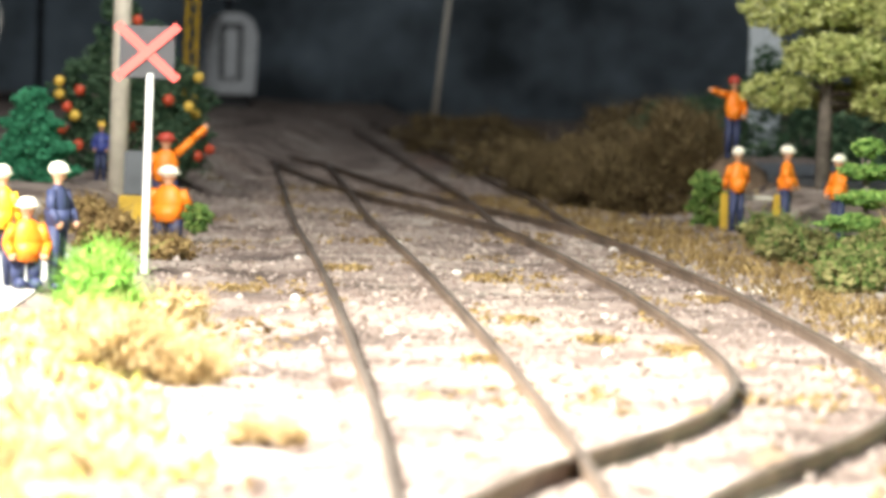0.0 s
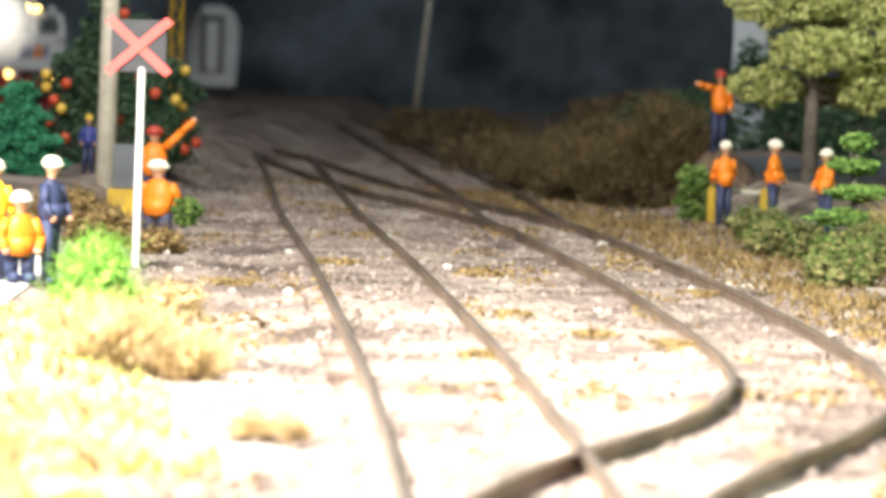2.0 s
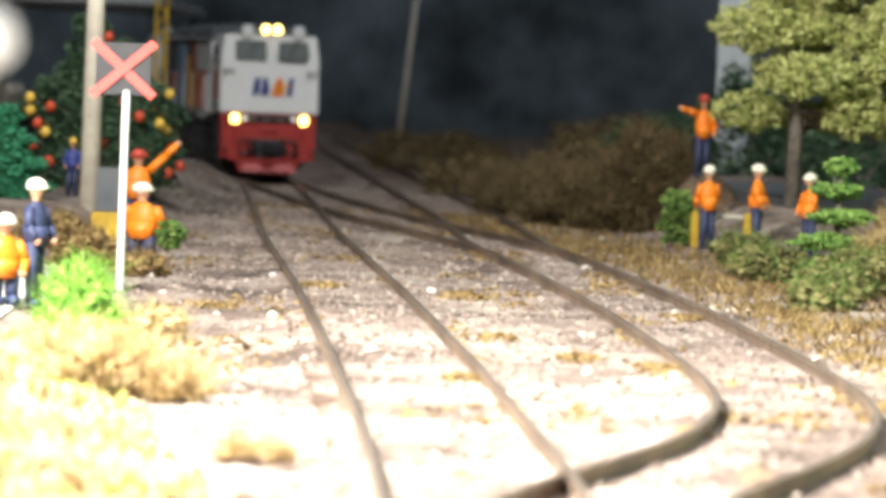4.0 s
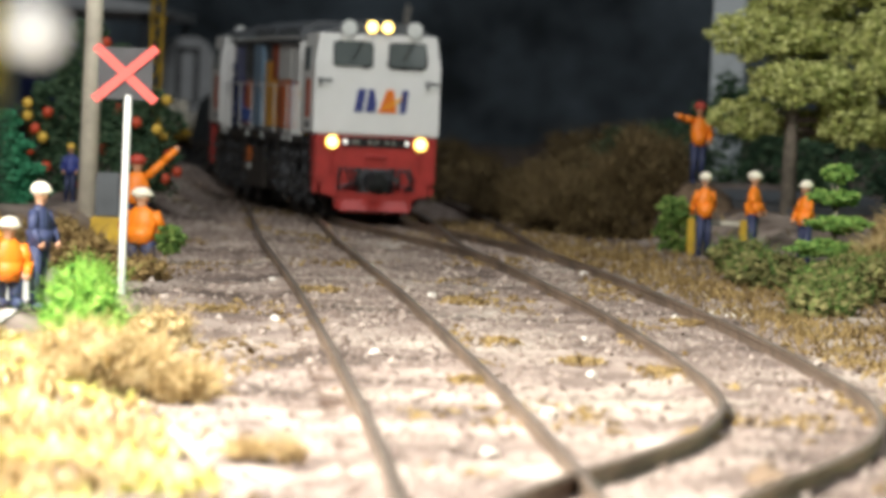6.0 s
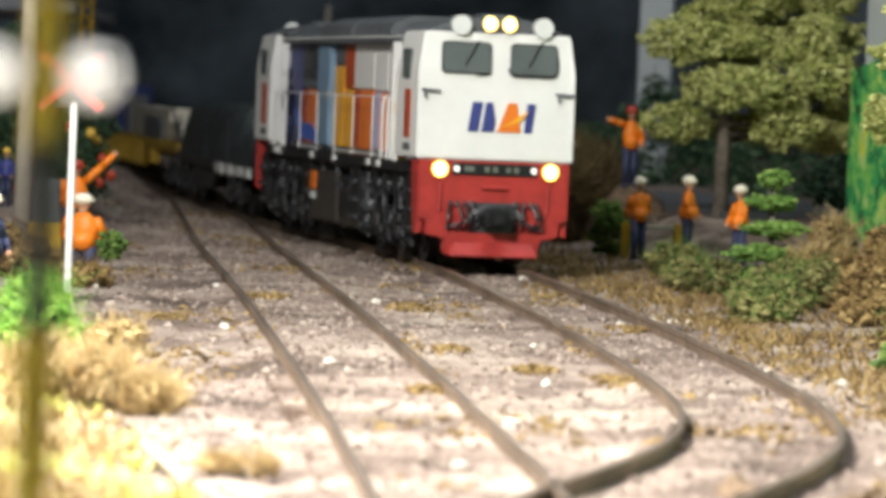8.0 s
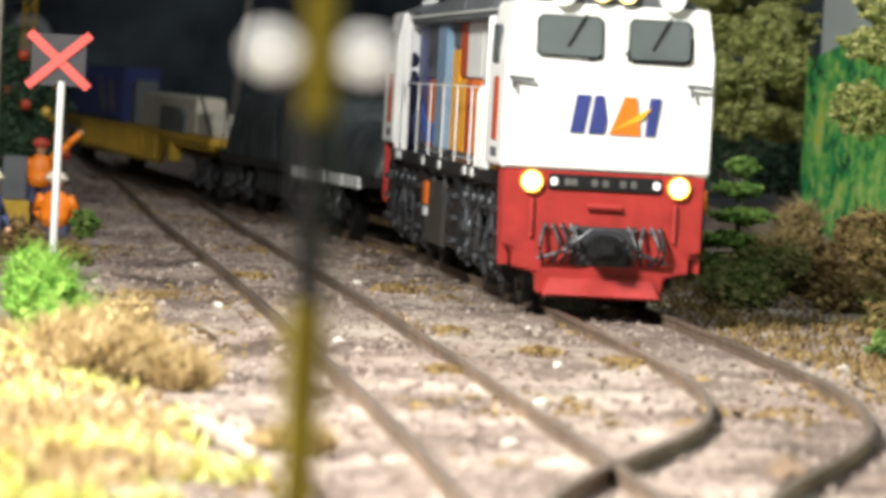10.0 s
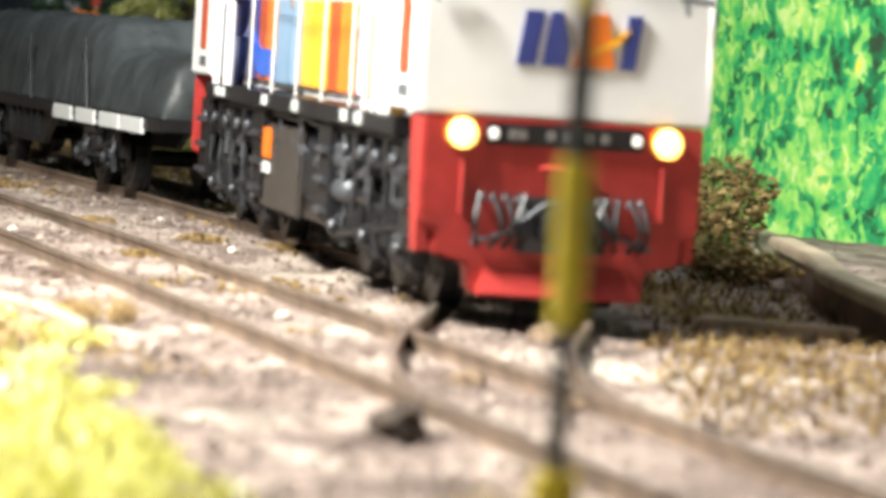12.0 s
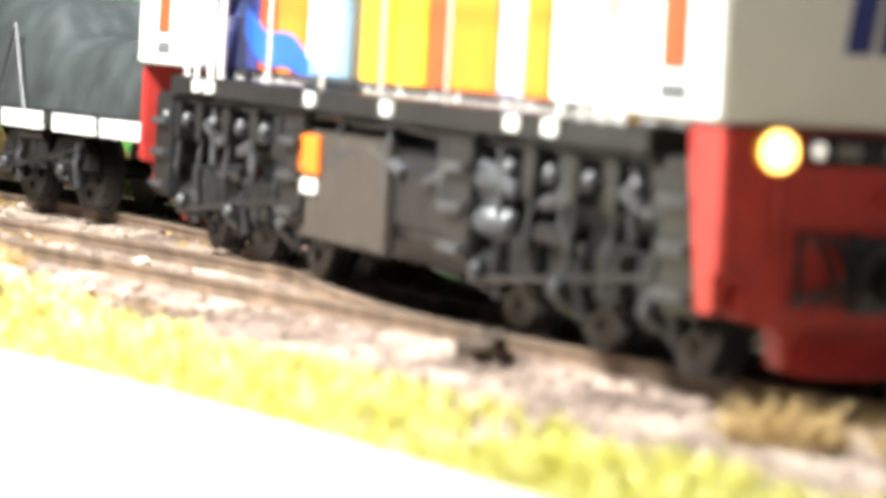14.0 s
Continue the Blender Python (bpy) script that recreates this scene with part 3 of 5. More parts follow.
def tree(name, label, x, y, z, trunk_h, trunk_r, blobs, n, size, key, limbs=7):
    ob = thing(name, label, "tree", "model trees")
    bm = bmesh.new()
    rod(bm, (x, y, z - 2), (x + 0.6, y, z + trunk_h), trunk_r, trunk_r * 0.45, n=9)
    for v in bm.verts:
        v.co += Vector((noise.noise(v.co * 0.3), noise.noise(v.co * 0.3 + Vector((5, 0, 0))), 0)) * trunk_r * 0.5
    part("trunk", bm, M["bark"], ob, smooth=True)
    for i in range(limbs):
        bm = bmesh.new()
        b = blobs[i % len(blobs)]
        k = 0.35 + 0.6 * (i + 0.5) / limbs
        rod(bm, (x, y, z + trunk_h * k * 0.8), (b[0] + b[3] * 0.4 * math.cos(i * 2.2), b[1] + b[4] * 0.4 * math.sin(i * 2.2), b[2]), trunk_r * 0.4, trunk_r * 0.12, n=6)
        part("limb", bm, M["bark"], ob)
    pts = cloud(blobs, n)
    flecks("crown", pts, RNG.uniform(0.45, 1.35, len(pts)) * size, M[key], (1, 0.85, 0.55), ob)
    return ob


def plants():
    # broad dusty trees above the figures
    def layered(x, y, z0, z1, r, k, seed):
        rnd = random.Random(seed)
        out = []
        for i in range(k):
            f = i / (k - 1)
            for j in range(4):
                a = rnd.uniform(0, 6.28)
                d = r * (1 - 0.45 * f) * rnd.uniform(0.3, 0.8)
                out.append((x + d * math.cos(a), y + d * math.sin(a), z0 + (z1 - z0) * f + rnd.uniform(-2, 2), r * rnd.uniform(0.3, 0.5) * (1 - 0.3 * f), r * rnd.uniform(0.3, 0.5), (z1 - z0) / k * rnd.uniform(0.42, 0.70)))
        return out

    tree("broad_tree", "tall dusty yellow-green tree with tiered foliage", 77.6, 860, 6, 60, 2.0, layered(84, 860, 28, 84, 27, 7, 3) + layered(92, 850, 28, 70, 21, 5, 13), 56000, 0.62, "pine", 12)
    tree("broad_tree", "dusty green tree standing behind the first one", 112, 700, 4, 50, 1.8, layered(106, 690, 32, 72, 19, 5, 8), 24000, 0.6, "pine", 9)
    # small tiered tree
    tiers = [(72, 700, 1, 8, 8, 2.0), (71, 699, 5.5, 7, 7, 1.7), (73, 700, 10, 6, 6, 1.6), (72, 701, 15, 5, 5, 1.5), (72.5, 700, 19.5, 3.2, 3.2, 1.8)]
    tree("young_tree", "young fresh green tree with separate flat tiers", 72, 700, -3, 22, 0.8, tiers, 7000, 0.5, "young", 5)
    # left side: fruit tree and pine
    fr = [(-84, 900, 14, 15, 13, 12), (-92, 898, 22, 11, 10, 10), (-78, 902, 22, 12, 10, 10), (-86, 900, 33, 10, 9, 9), (-74, 896, 10, 9, 8, 8), (-94, 896, 9, 9, 8, 7), (-88, 900, 42, 5, 5, 4)]
    ft = tree("fruit_tree", "dark green tree hung with red and yellow fruit", -84, 900, 4, 34, 1.6, fr, 15000, 0.65, "deep", 8)
    for i, p in enumerate(cloud(fr, 60, 0.96)):
        if p[1] > 897 or i % 2:
            continue
        bm = bmesh.new()
        ball(bm, p, 1.15 + 0.3 * random.random(), n=8)
        part("fruit", bm, M["redfruit" if i % 4 else "yelfruit"], ft, smooth=True)
    for x, y, z, k in ((-101, 890, 22, 1), (-99, 889, 19, 0), (-96, 888, 23, 0), (-101, 889, 25, 1), (-97, 888, 17, 1), (-70, 888, 20, 1), (-67, 889, 14, 0), (-68, 889, 27, 1), (-83, 890, 40, 0), (-65, 890, 10, 0), (-100, 889, 14, 0), (-96, 888, 10, 0)):
        bm = bmesh.new()
        ball(bm, (x, y, z), 1.3, n=8)
        part("fruit", bm, M["yelfruit" if k else "redfruit"], ft, smooth=True)
    pine = [(-96, 800, 6, 10, 9, 4), (-95, 800, 11, 8.5, 8, 3.6), (-96, 800, 16, 6.5, 6, 3.4), (-96, 800, 21, 4, 4, 3)]
    tree("pine_tree", "blue-green conical pine beside the road", -96, 800, 3, 20, 1.0, pine, 8000, 0.55, "teal", 5)
    # dry thicket on the bank
    bush("tangled dry brown thicket on the bank behind the track", [(40, 905, 5, 18, 14, 9), (48, 900, 13, 10, 10, 9), (30, 930, 4, 16, 16, 8), (18, 1000, 3, 14, 30, 7), (45, 912, 19, 5, 6, 5)], 7000, 0.5, "bracken", "thicket", "thicket", (16000, 3.4, "bracken"))
    bush("dark green hedge on the bank behind the figurines", [(84, 1120, 18, 18, 12, 22), (92, 1200, 12, 32, 25, 17), (120, 1060, 14, 26, 30, 18), (66, 1260, 10, 24, 20, 14), (128, 930, 14, 20, 26, 18)], 9000, 1.2, "deep", "hedge", "hedge", (2500, 4.0, "deep"))
    bush("dark low scrub along the unlit bank", [(10, 1150, 2, 22, 60, 8), (40, 1100, 6, 24, 60, 10), (-10, 1500, 2, 30, 90, 10), (60, 1300, 8, 30, 80, 14)], 9000, 1.0, "bracken", "scrub", "scrub", (4000, 4.0, "bracken"))
    bush("small green bush with red flowers at the foot of the bank", [(50, 815, 4, 5, 4, 5), (49, 812, 8, 3.5, 3, 3)], 900, 0.7, "mid")
    bush("brown-green hedge below the young tree", [(60, 700, 0, 8, 12, 4), (66, 640, -0.5, 7, 14, 4), (74, 660, 1, 9, 14, 5), (58, 740, 1, 6, 10, 4), (62, 610, -1, 6, 9, 3)], 4600, 0.7, "olive", fibres=(1600, 2.2, "mid"))
    bush("dry brown bush beside the hedge", [(86, 640, 3, 9, 12, 7), (82, 610, 0, 8, 12, 4), (92, 660, 8, 7, 9, 6)], 2400, 0.8, "brown", fibres=(900, 2.5, "brown"))
    bush("yellow-brown bush rising at the end of the hedge", [(80, 690, 2, 6, 9, 6), (84, 700, 7, 5, 7, 6), (77, 660, -0.5, 5, 9, 3)], 3200, 0.5, "brown", fibres=(1800, 2.2, "tan"))
    bush("dark olive scrub under the painted forest", [(80, 545, 0, 9, 14, 4), (92, 530, 1.5, 9, 12, 6), (105, 540, 3, 9, 14, 6), (98, 500, 2.5, 8, 10, 5), (84, 480, 0, 8, 12, 3), (118, 560, 4, 10, 16, 7), (88, 450, 0, 6, 16, 2.5)], 5200, 0.75, "brown", fibres=(1600, 2.2, "mid"))
    bush("low green bush on the far side of the curve", [(72, 505, -0.5, 6, 7, 3), (79, 515, 0, 6, 6, 3.4)], 1100, 0.7, "mid")
    # left foreground tufts
    bush("bright green tuft of foam grass at the roadside", [(-46, 480, 0, 5, 6, 4.2), (-48, 500, 1.5, 4.5, 5, 3.5), (-43, 455, -1, 4.5, 6, 3), (-50, 520, 2, 4, 5, 3.4)], 2200, 0.75, "fresh", "grass tuft", "grass_tuft", (1400, 2.6, "fresh"))
    bush("bleached tan tuft beside the green one", [(-36, 480, -1, 4.5, 6, 3), (-36, 425, -1.2, 4.5, 7, 2.6), (-29, 405, -1.4, 4.5, 6, 2.2), (-40, 408, -1, 4, 6, 2.6)], 1500, 0.6, "tan", "grass tuft", "grass_tuft", (1500, 1.8, "tan"))
    bush("matted brown and tan clump of dead grass", [(-33, 399, 0, 6.5, 8, 3.4), (-26, 392, -1, 3.6, 5, 2.0), (-39, 412, 0.5, 5, 7, 3.2)], 2600, 0.4, "brown", "grass tuft", "grass_tuft", (3000, 1.9, "tan"))
    bush("small dry tuft at the edge of the ballast", [(-12.6, 334, -1.4, 1.5, 2, 0.9), (-16.5, 338, -1.6, 2.5, 4, 0.7)], 260, 0.4, "tan", "grass tuft", "grass_tuft", (260, 1.2, "tan"))
    bush("brown scrub behind the crossing sign", [(-62, 655, 0, 7, 8, 4), (-72, 690, 1, 8, 9, 4.5), (-52, 640, -1, 5, 7, 2.4)], 1500, 0.8, "brown", "scrub", "scrub", (900, 2.0, "brown"))
    bush("leafy sprig held by the kneeling figurine", [(-50.5, 688, 2.5, 2.6, 2.0, 2.8)], 260, 0.6, "mid", "sprig", "sprig")
    bush("dry straw tuft at the foot of the signal", [(-4, 166, -1.2, 6, 8, 2.0), (3, 158, -1.4, 5, 7, 1.7), (-11, 180, -1.4, 4, 6, 1.3)], 500, 0.5, "tan", "grass tuft", "grass_tuft", (2200, 1.6, "tan"))
    n = 19000
    y = RNG.uniform(95, 470, n)
    edge = np.interp(y, [95, 200, 250, 330, 400, 470], [-46, -46, -49, -52, -55, -56])
    width = np.interp(y, [95, 200, 260, 330, 470], [24, 21, 25, 30, 18])
    width = width * np.array([1 + 0.5 * noise.noise((b * 0.06, 4, 0)) for b in y])
    x = edge + RNG.uniform(0, 1, n) ** 1.3 * width - 1.0
    dens = np.array([noise.noise((a * 0.08, b * 0.05, 1)) for a, b in zip(x, y)])
    keep = (dens > -0.25) | (RNG.uniform(0, 1, n) < 0.25)
    x, y = x[keep], y[keep]
    z = np.array([height(a, b) for a, b in zip(x, y)])
    dry = (y > 285) & (np.array([noise.noise((a * 0.11, b * 0.06, 12)) for a, b in zip(x, y)]) > -0.08)
    for pick, key, word, label in ((~dry, "straw", "roadside_grass", "bleached yellow static grass along the road"), (dry, "tan", "dry_grass", "patches of dead tan grass along the road")):
        ob = blades(word, np.stack([x, y, z], -1)[pick], RNG.uniform(0.6, 2.0, int(pick.sum())), M[key], 0.6, 0.32)
        tagged(ob, label, "grass", kind="stuff")
    n = 9000
    y = RNG.uniform(255, 980, n)
    x = np.interp(-y, -LINE_B[:, 1], LINE_B[:, 0]) + 15 + RNG.gamma(2.0, 9.0, n)
    z = np.array([height(a, b) for a, b in zip(x, y)])
    ob = blades("sparse_grass", np.stack([x, y, z], -1), RNG.uniform(0.5, 1.8, n), M["brown"], 0.7, 0.3)
    tagged(ob, "sparse olive grass beside the curve", "grass", kind="stuff")


plants()


def litter():
    n = 26000
    y = RNG.uniform(280, 1000, n)
    x = np.interp(-y, -LINE_A[:, 1], LINE_A[:, 0]) + RNG.uniform(-46, 75, n)
    d = np.array([noise.noise((a * 0.055, b * 0.022, 9)) + 0.5 * noise.noise((a * 0.2, b * 0.1, 5)) for a, b in zip(x, y)])
    x, y = x[d > 0.28], y[d > 0.28]
    z = np.array([height(a, b) for a, b in zip(x, y)])
    ob = flecks("leaf_litter", np.stack([x, y, z + 0.15], -1), RNG.uniform(0.25, 0.75, len(x)), M["brown"], (1, 0.8, 0.5))
    tagged(ob, "patches of dry brown litter lying on the ballast", "litter", kind="stuff")
    for x, y, rx, ry in ((18, 470, 3.5, 6), (8, 505, 3.0, 7), (-20, 610, 4.0, 9), (27, 455, 3.0, 5), (4, 430, 2.6, 5), (36, 560, 3.0, 7), (-34, 560, 3.5, 8)):
        bush("flat brown clump of dry litter on the ballast", [(x, y, height(x, y) + 0.1, rx, ry, 0.6)], 260, 0.42, "brown", "clump", "clump", group="litter clumps")
    bush("flat brown clump of litter between the tracks", [(3.4, 588, -1.6, 4.5, 9, 1.0)], 420, 0.6, "brown", "clump", "clump")


litter()


def oddments():
    bm = bmesh.new()
    bmesh.ops.create_icosphere(bm, subdivisions=3, radius=1)
    for v in bm.verts:
        v.co = Vector((v.co.x * 2.2, v.co.y * 3.0, v.co.z * 2.0)) * (1 + 0.5 * noise.noise(v.co * 1.7))
    ob = part("ground_lump", bm, M["soil"])
    ob.matrix_basis = at(-5.2, 237.6, height(-5.2, 237.6) + 1.0)
    tagged(ob, "dark crumbly clod of soil beside the track", "clod")
    bm = bmesh.new()
    rod(bm, (0, 0, -2.5), (0, 0, 1.4), 0.55, 0.5, n=10)
    rod(bm, (0, 0, 1.2), (0, 0, 2.2), 0.5, 1.0, n=10)
    ob = part("marker_post", bm, M["pale_stone"], smooth=False)
    ob.matrix_basis = at(66.5, 462.7)
    tagged(ob, "little white trackside marker post", "marker")
    bm = bmesh.new()
    box(bm, -9, -1.1, -0.8, 9, 1.1, 0.8, 0.3)
    ob = part("timber_offcut", bm, M["wood"])
    ob.matrix_basis = at(62, 352, -1.2, -32)
    tagged(ob, "pale timber offcut lying on the dry grass", "timber")
    bm = bmesh.new()
    tube(bm, [(-24.2, 347, -0.9), (-21.6, 331, -0.6), (-18.4, 313.5, -1.0)], 0.55, 7)
    tagged(part("dry_twig", bm, M["wood"]), "straight dry twig lying in the roadside grass", "twig")
    # Added brown lumps stand in for the dark hollows beside the curved rail.
    for x, y, sx, sy, sz in ((29.5, 327, 2.0, 3.4, 1.5), (10.5, 282, 1.6, 3.0, 0.9), (15, 262, 1.3, 2.2, 0.7)):
        bm = bmesh.new()
        bmesh.ops.create_icosphere(bm, subdivisions=3, radius=1)
        for v in bm.verts:
            v.co = Vector((v.co.x * sx, v.co.y * sy, v.co.z * sz)) * (1 + 0.5 * noise.noise(v.co * 1.6 + Vector((x, 0, 0))))
        ob = part("ground_lump", bm, M["earth"])
        ob.matrix_basis = at(x, y, height(x, y) + 0.4)
        tagged(ob, "brown lump standing in for a dark hollow by the curved rail", "clod")
    bm = bmesh.new()
    ball(bm, (0, 0, 0), 0.9, n=12)
    ob = part("white_bead", bm, M["pale_stone"], smooth=True)
    ob.matrix_basis = at(8.7, 178.7, -0.9)
    tagged(ob, "small round white bead in the ballast", "bead")
    bm = bmesh.new()
    rod(bm, (-2, 0, -2), (1.5, 2, 2.2), 0.5, 0.3, n=6)
    ob = part("broken_stick", bm, M["pale_stone"])
    ob.matrix_basis = at(10.5, 1040)
    tagged(ob, "short pale broken stick by the siding", "stick")
    bm = bmesh.new()
    bmesh.ops.create_icosphere(bm, subdivisions=3, radius=1)
    for v in bm.verts:
        v.co = Vector((v.co.x * 11, v.co.y * 12, v.co.z * 13.5)) * (1 + 0.16 * noise.noise(v.co * 2.4))
    ob = part("earth_mound", bm, M["earth"], smooth=True)
    ob.matrix_basis = at(60, 892, -1)
    tagged(ob, "brown earth mound under the pointing figurine", "mound")
    st = thing("stretcher", "pale stretcher board with yellow ends carried by figurines", "stretcher")
    bm = bmesh.new()
    box(bm, -5, -1.6, 5.4, 5, 1.6, 6.4, 0.3)
    part("board", bm, M["beige"], st)
    for s in (-1, 1):
        bm = bmesh.new()
        box(bm, s * 5.6 - 0.8, -1.8, -3, s * 5.6 + 0.8, 1.8, 6.8, 0.3)
        part("stand", bm, M["yellow"], st, "yellow end support")
    st.matrix_basis = at(58, 806, 0)
    path = bmesh.new()
    prism(path, [(58, 925), (62, 1020), (110, 1030), (112, 880), (80, 850)], "z", 4, 8.6)
    tagged(part("bank_path", path, M["grey"]), "dark grey footpath on the bank behind the figurines", "path", kind="structure")


oddments()


# ---- figurines: one plain mesh each ----
def figurine(label, x, y, z, tall, jacket, head, trouser="trouser", turn=0.0, raised=0, kneel=False, broad=0.86):
    """A painted figurine `tall` mm high. raised: 0 arms down, 1 one arm out, 2 one arm up."""
    bm = bmesh.new()
    k = tall / 19.0
    mats = [M[jacket], M[trouser], M["skin"], M[head]]

    def paint(i, fn, *a, **kw):
        before = set(bm.faces)
        fn(bm, *a, **kw)
        for f in bm.faces:
            if f not in before:
                f.material_index = i

    drop = -4.5 if kneel else 0
    hip = 8.6 + drop
    for s in (-1, 1):
        if kneel:
            paint(1, rod, (s * 1.1, 0, 0.9), (s * 1.1, -3, 1.0), 1.0, 0.8, 8)
            paint(1, rod, (s * 1.1, 0, hip + 0.6), (s * 1.2, -0.3, 0.8), 1.15, 0.95, 8)
        else:
            paint(1, rod, (s * 0.95, 0, hip + 0.6), (s * 1.25, 0.3 * s, 0.5), 1.2, 0.75, 8)
            paint(1, ball, (s * 1.3, -0.5 + 0.3 * s, 0.5), (0.75, 1.3, 0.55), 1, 6)
    paint(0, ball, (0, 0, hip + 3.3), (2.3, 1.5, 3.6), 1, 9)
    paint(0, rod, (0, 0, hip + 0.2), (0, 0, hip + 3), 1.9, 2.1, 10)
    sh = hip + 5.7
    for s in (-1, 1):
        if raised and s == -1:
            e = (s * 4.4, -0.8, sh + (0.5 if raised == 1 else 3.0))
            h_ = (s * 6.6, -1.2, sh + (1.0 if raised == 1 else 5.6))
        else:
            e, h_ = (s * 2.9, -0.6, sh - 2.7), (s * 2.3, -1.9, sh - 4.8)
        paint(0, rod, (s * 1.8, 0, sh), e, 0.85, 0.75, 8)
        paint(0, rod, e, h_, 0.75, 0.6, 8)
        paint(2, ball, h_, 0.65, 1, 6)
    paint(2, rod, (0, 0, sh + 0.6), (0, 0, sh + 2), 0.7, 0.7, 8)
    paint(2, ball, (0, -0.15, sh + 2.6), (1.1, 1.2, 1.35), 1, 8)
    paint(3, ball, (0, 0, sh + 3.2), (1.5, 1.65, 1.15), 1, 9)
    paint(3, rod, (0, -0.2, sh + 2.9), (0, -0.2, sh + 3.15), 1.85, 1.6, 12)
    for v in bm.verts:
        v.co *= k
        v.co.x *= broad
    ob = part("figurine", bm, mats, smooth=True)
    ob.matrix_basis = at(x, y, z, turn)
    return tagged(ob, label, "figurine", "painted figurines")


def figurines():
    g = lambda x, y: height(x, y) - 0.1
    figurine("painted figurine in an orange jacket and cream helmet", 54.7, 800, g(54.7, 800), 18.8, "jacket", "helmet", turn=200)
    figurine("painted figurine in an orange jacket pointing with one arm", 58.6, 890, 12.3, 20.0, "jacket", "redcap", turn=10, raised=1)
    figurine("painted figurine in an orange jacket and pale helmet by the stretcher", 64.5, 792, g(64.5, 792), 18.5, "jacket", "helmet", turn=70)
    figurine("painted figurine in an orange jacket half hidden by the young tree", 74.6, 782, g(74.6, 782), 18.2, "jacket", "helmet", turn=-60)
    figurine("painted figurine in a yellow vest and white helmet on the road", -65.3, 530, -1.4, 17.6, "vest", "helmet", turn=170)
    figurine("painted figurine in navy with a white helmet on the road", -57.2, 528, -1.4, 18.4, "trouser", "helmet", turn=60)
    figurine("kneeling painted figurine in an orange vest on the road", -61.2, 526, -1.4, 17.5, "jacket", "helmet", turn=20, kneel=True, broad=1.1)
    figurine("kneeling painted figurine in an orange jacket beside the track", -56.4, 690, g(-56.4, 690), 20.0, "jacket", "helmet", turn=160, raised=0, kneel=True, broad=1.3)
    figurine("painted figurine in an orange jacket with one arm raised", -63.6, 762, g(-63.6, 762), 19.5, "jacket", "redcap", turn=180, raised=2, broad=1.15)
    figurine("painted figurine in navy and white below the fruit tree", -84.2, 830, g(-84.2, 830), 13.5, "navy", "yelfruit", turn=0)


figurines()


def coach():
    """A pale parked coach end far back in the dark."""
    ob = thing("parked_coach", "pale grey coach end with a dark-framed door, parked in the dark", "railway coach")
    bm = bmesh.new()
    prism(bm, [(-14, 6), (14, 6), (15, 40), (12, 48), (6, 52), (-6, 52), (-12, 48), (-15, 40)], "y", 0, 240, 0.6)
    part("body", bm, M["coach"], ob)
    bm = bmesh.new()
    box(bm, -6.5, -0.8, 14, 6.5, 0.4, 46, 0.4)
    part("gangway_frame", bm, M["black"], ob)
    bm = bmesh.new()
    box(bm, -3.8, -1.2, 15, 3.8, 0, 43, 0.3)
    part("door", bm, M["coach"], ob)
    bm = bmesh.new()
    box(bm, -11, 4, -8, 11, 230, 6, 0.5)
    part("underframe", bm, M["black"], ob)
    ob.matrix_basis = at(-152, 2110, 5, 4)
    ob = thing("canopy_roof", "grey platform canopy on posts above the dark station", "canopy")
    bm = bmesh.new()
    prism(bm, [(-60, 70), (0, 78), (60, 70), (60, 66), (-60, 66)], "y", 0, 300, 0.4)
    part("roof", bm, M["coach"], ob)
    for x, y in ((-55, 10), (55, 10), (-55, 290), (55, 290)):
        bm = bmesh.new()
        rod(bm, (x, y, -3), (x, y, 67), 2.0, n=8)
        part("post", bm, M["grey"], ob)
    ob.matrix_basis = at(-215, 1900)


coach()


# ---- the train ----
LOCO_LEN = 172.0
WHEELS = []


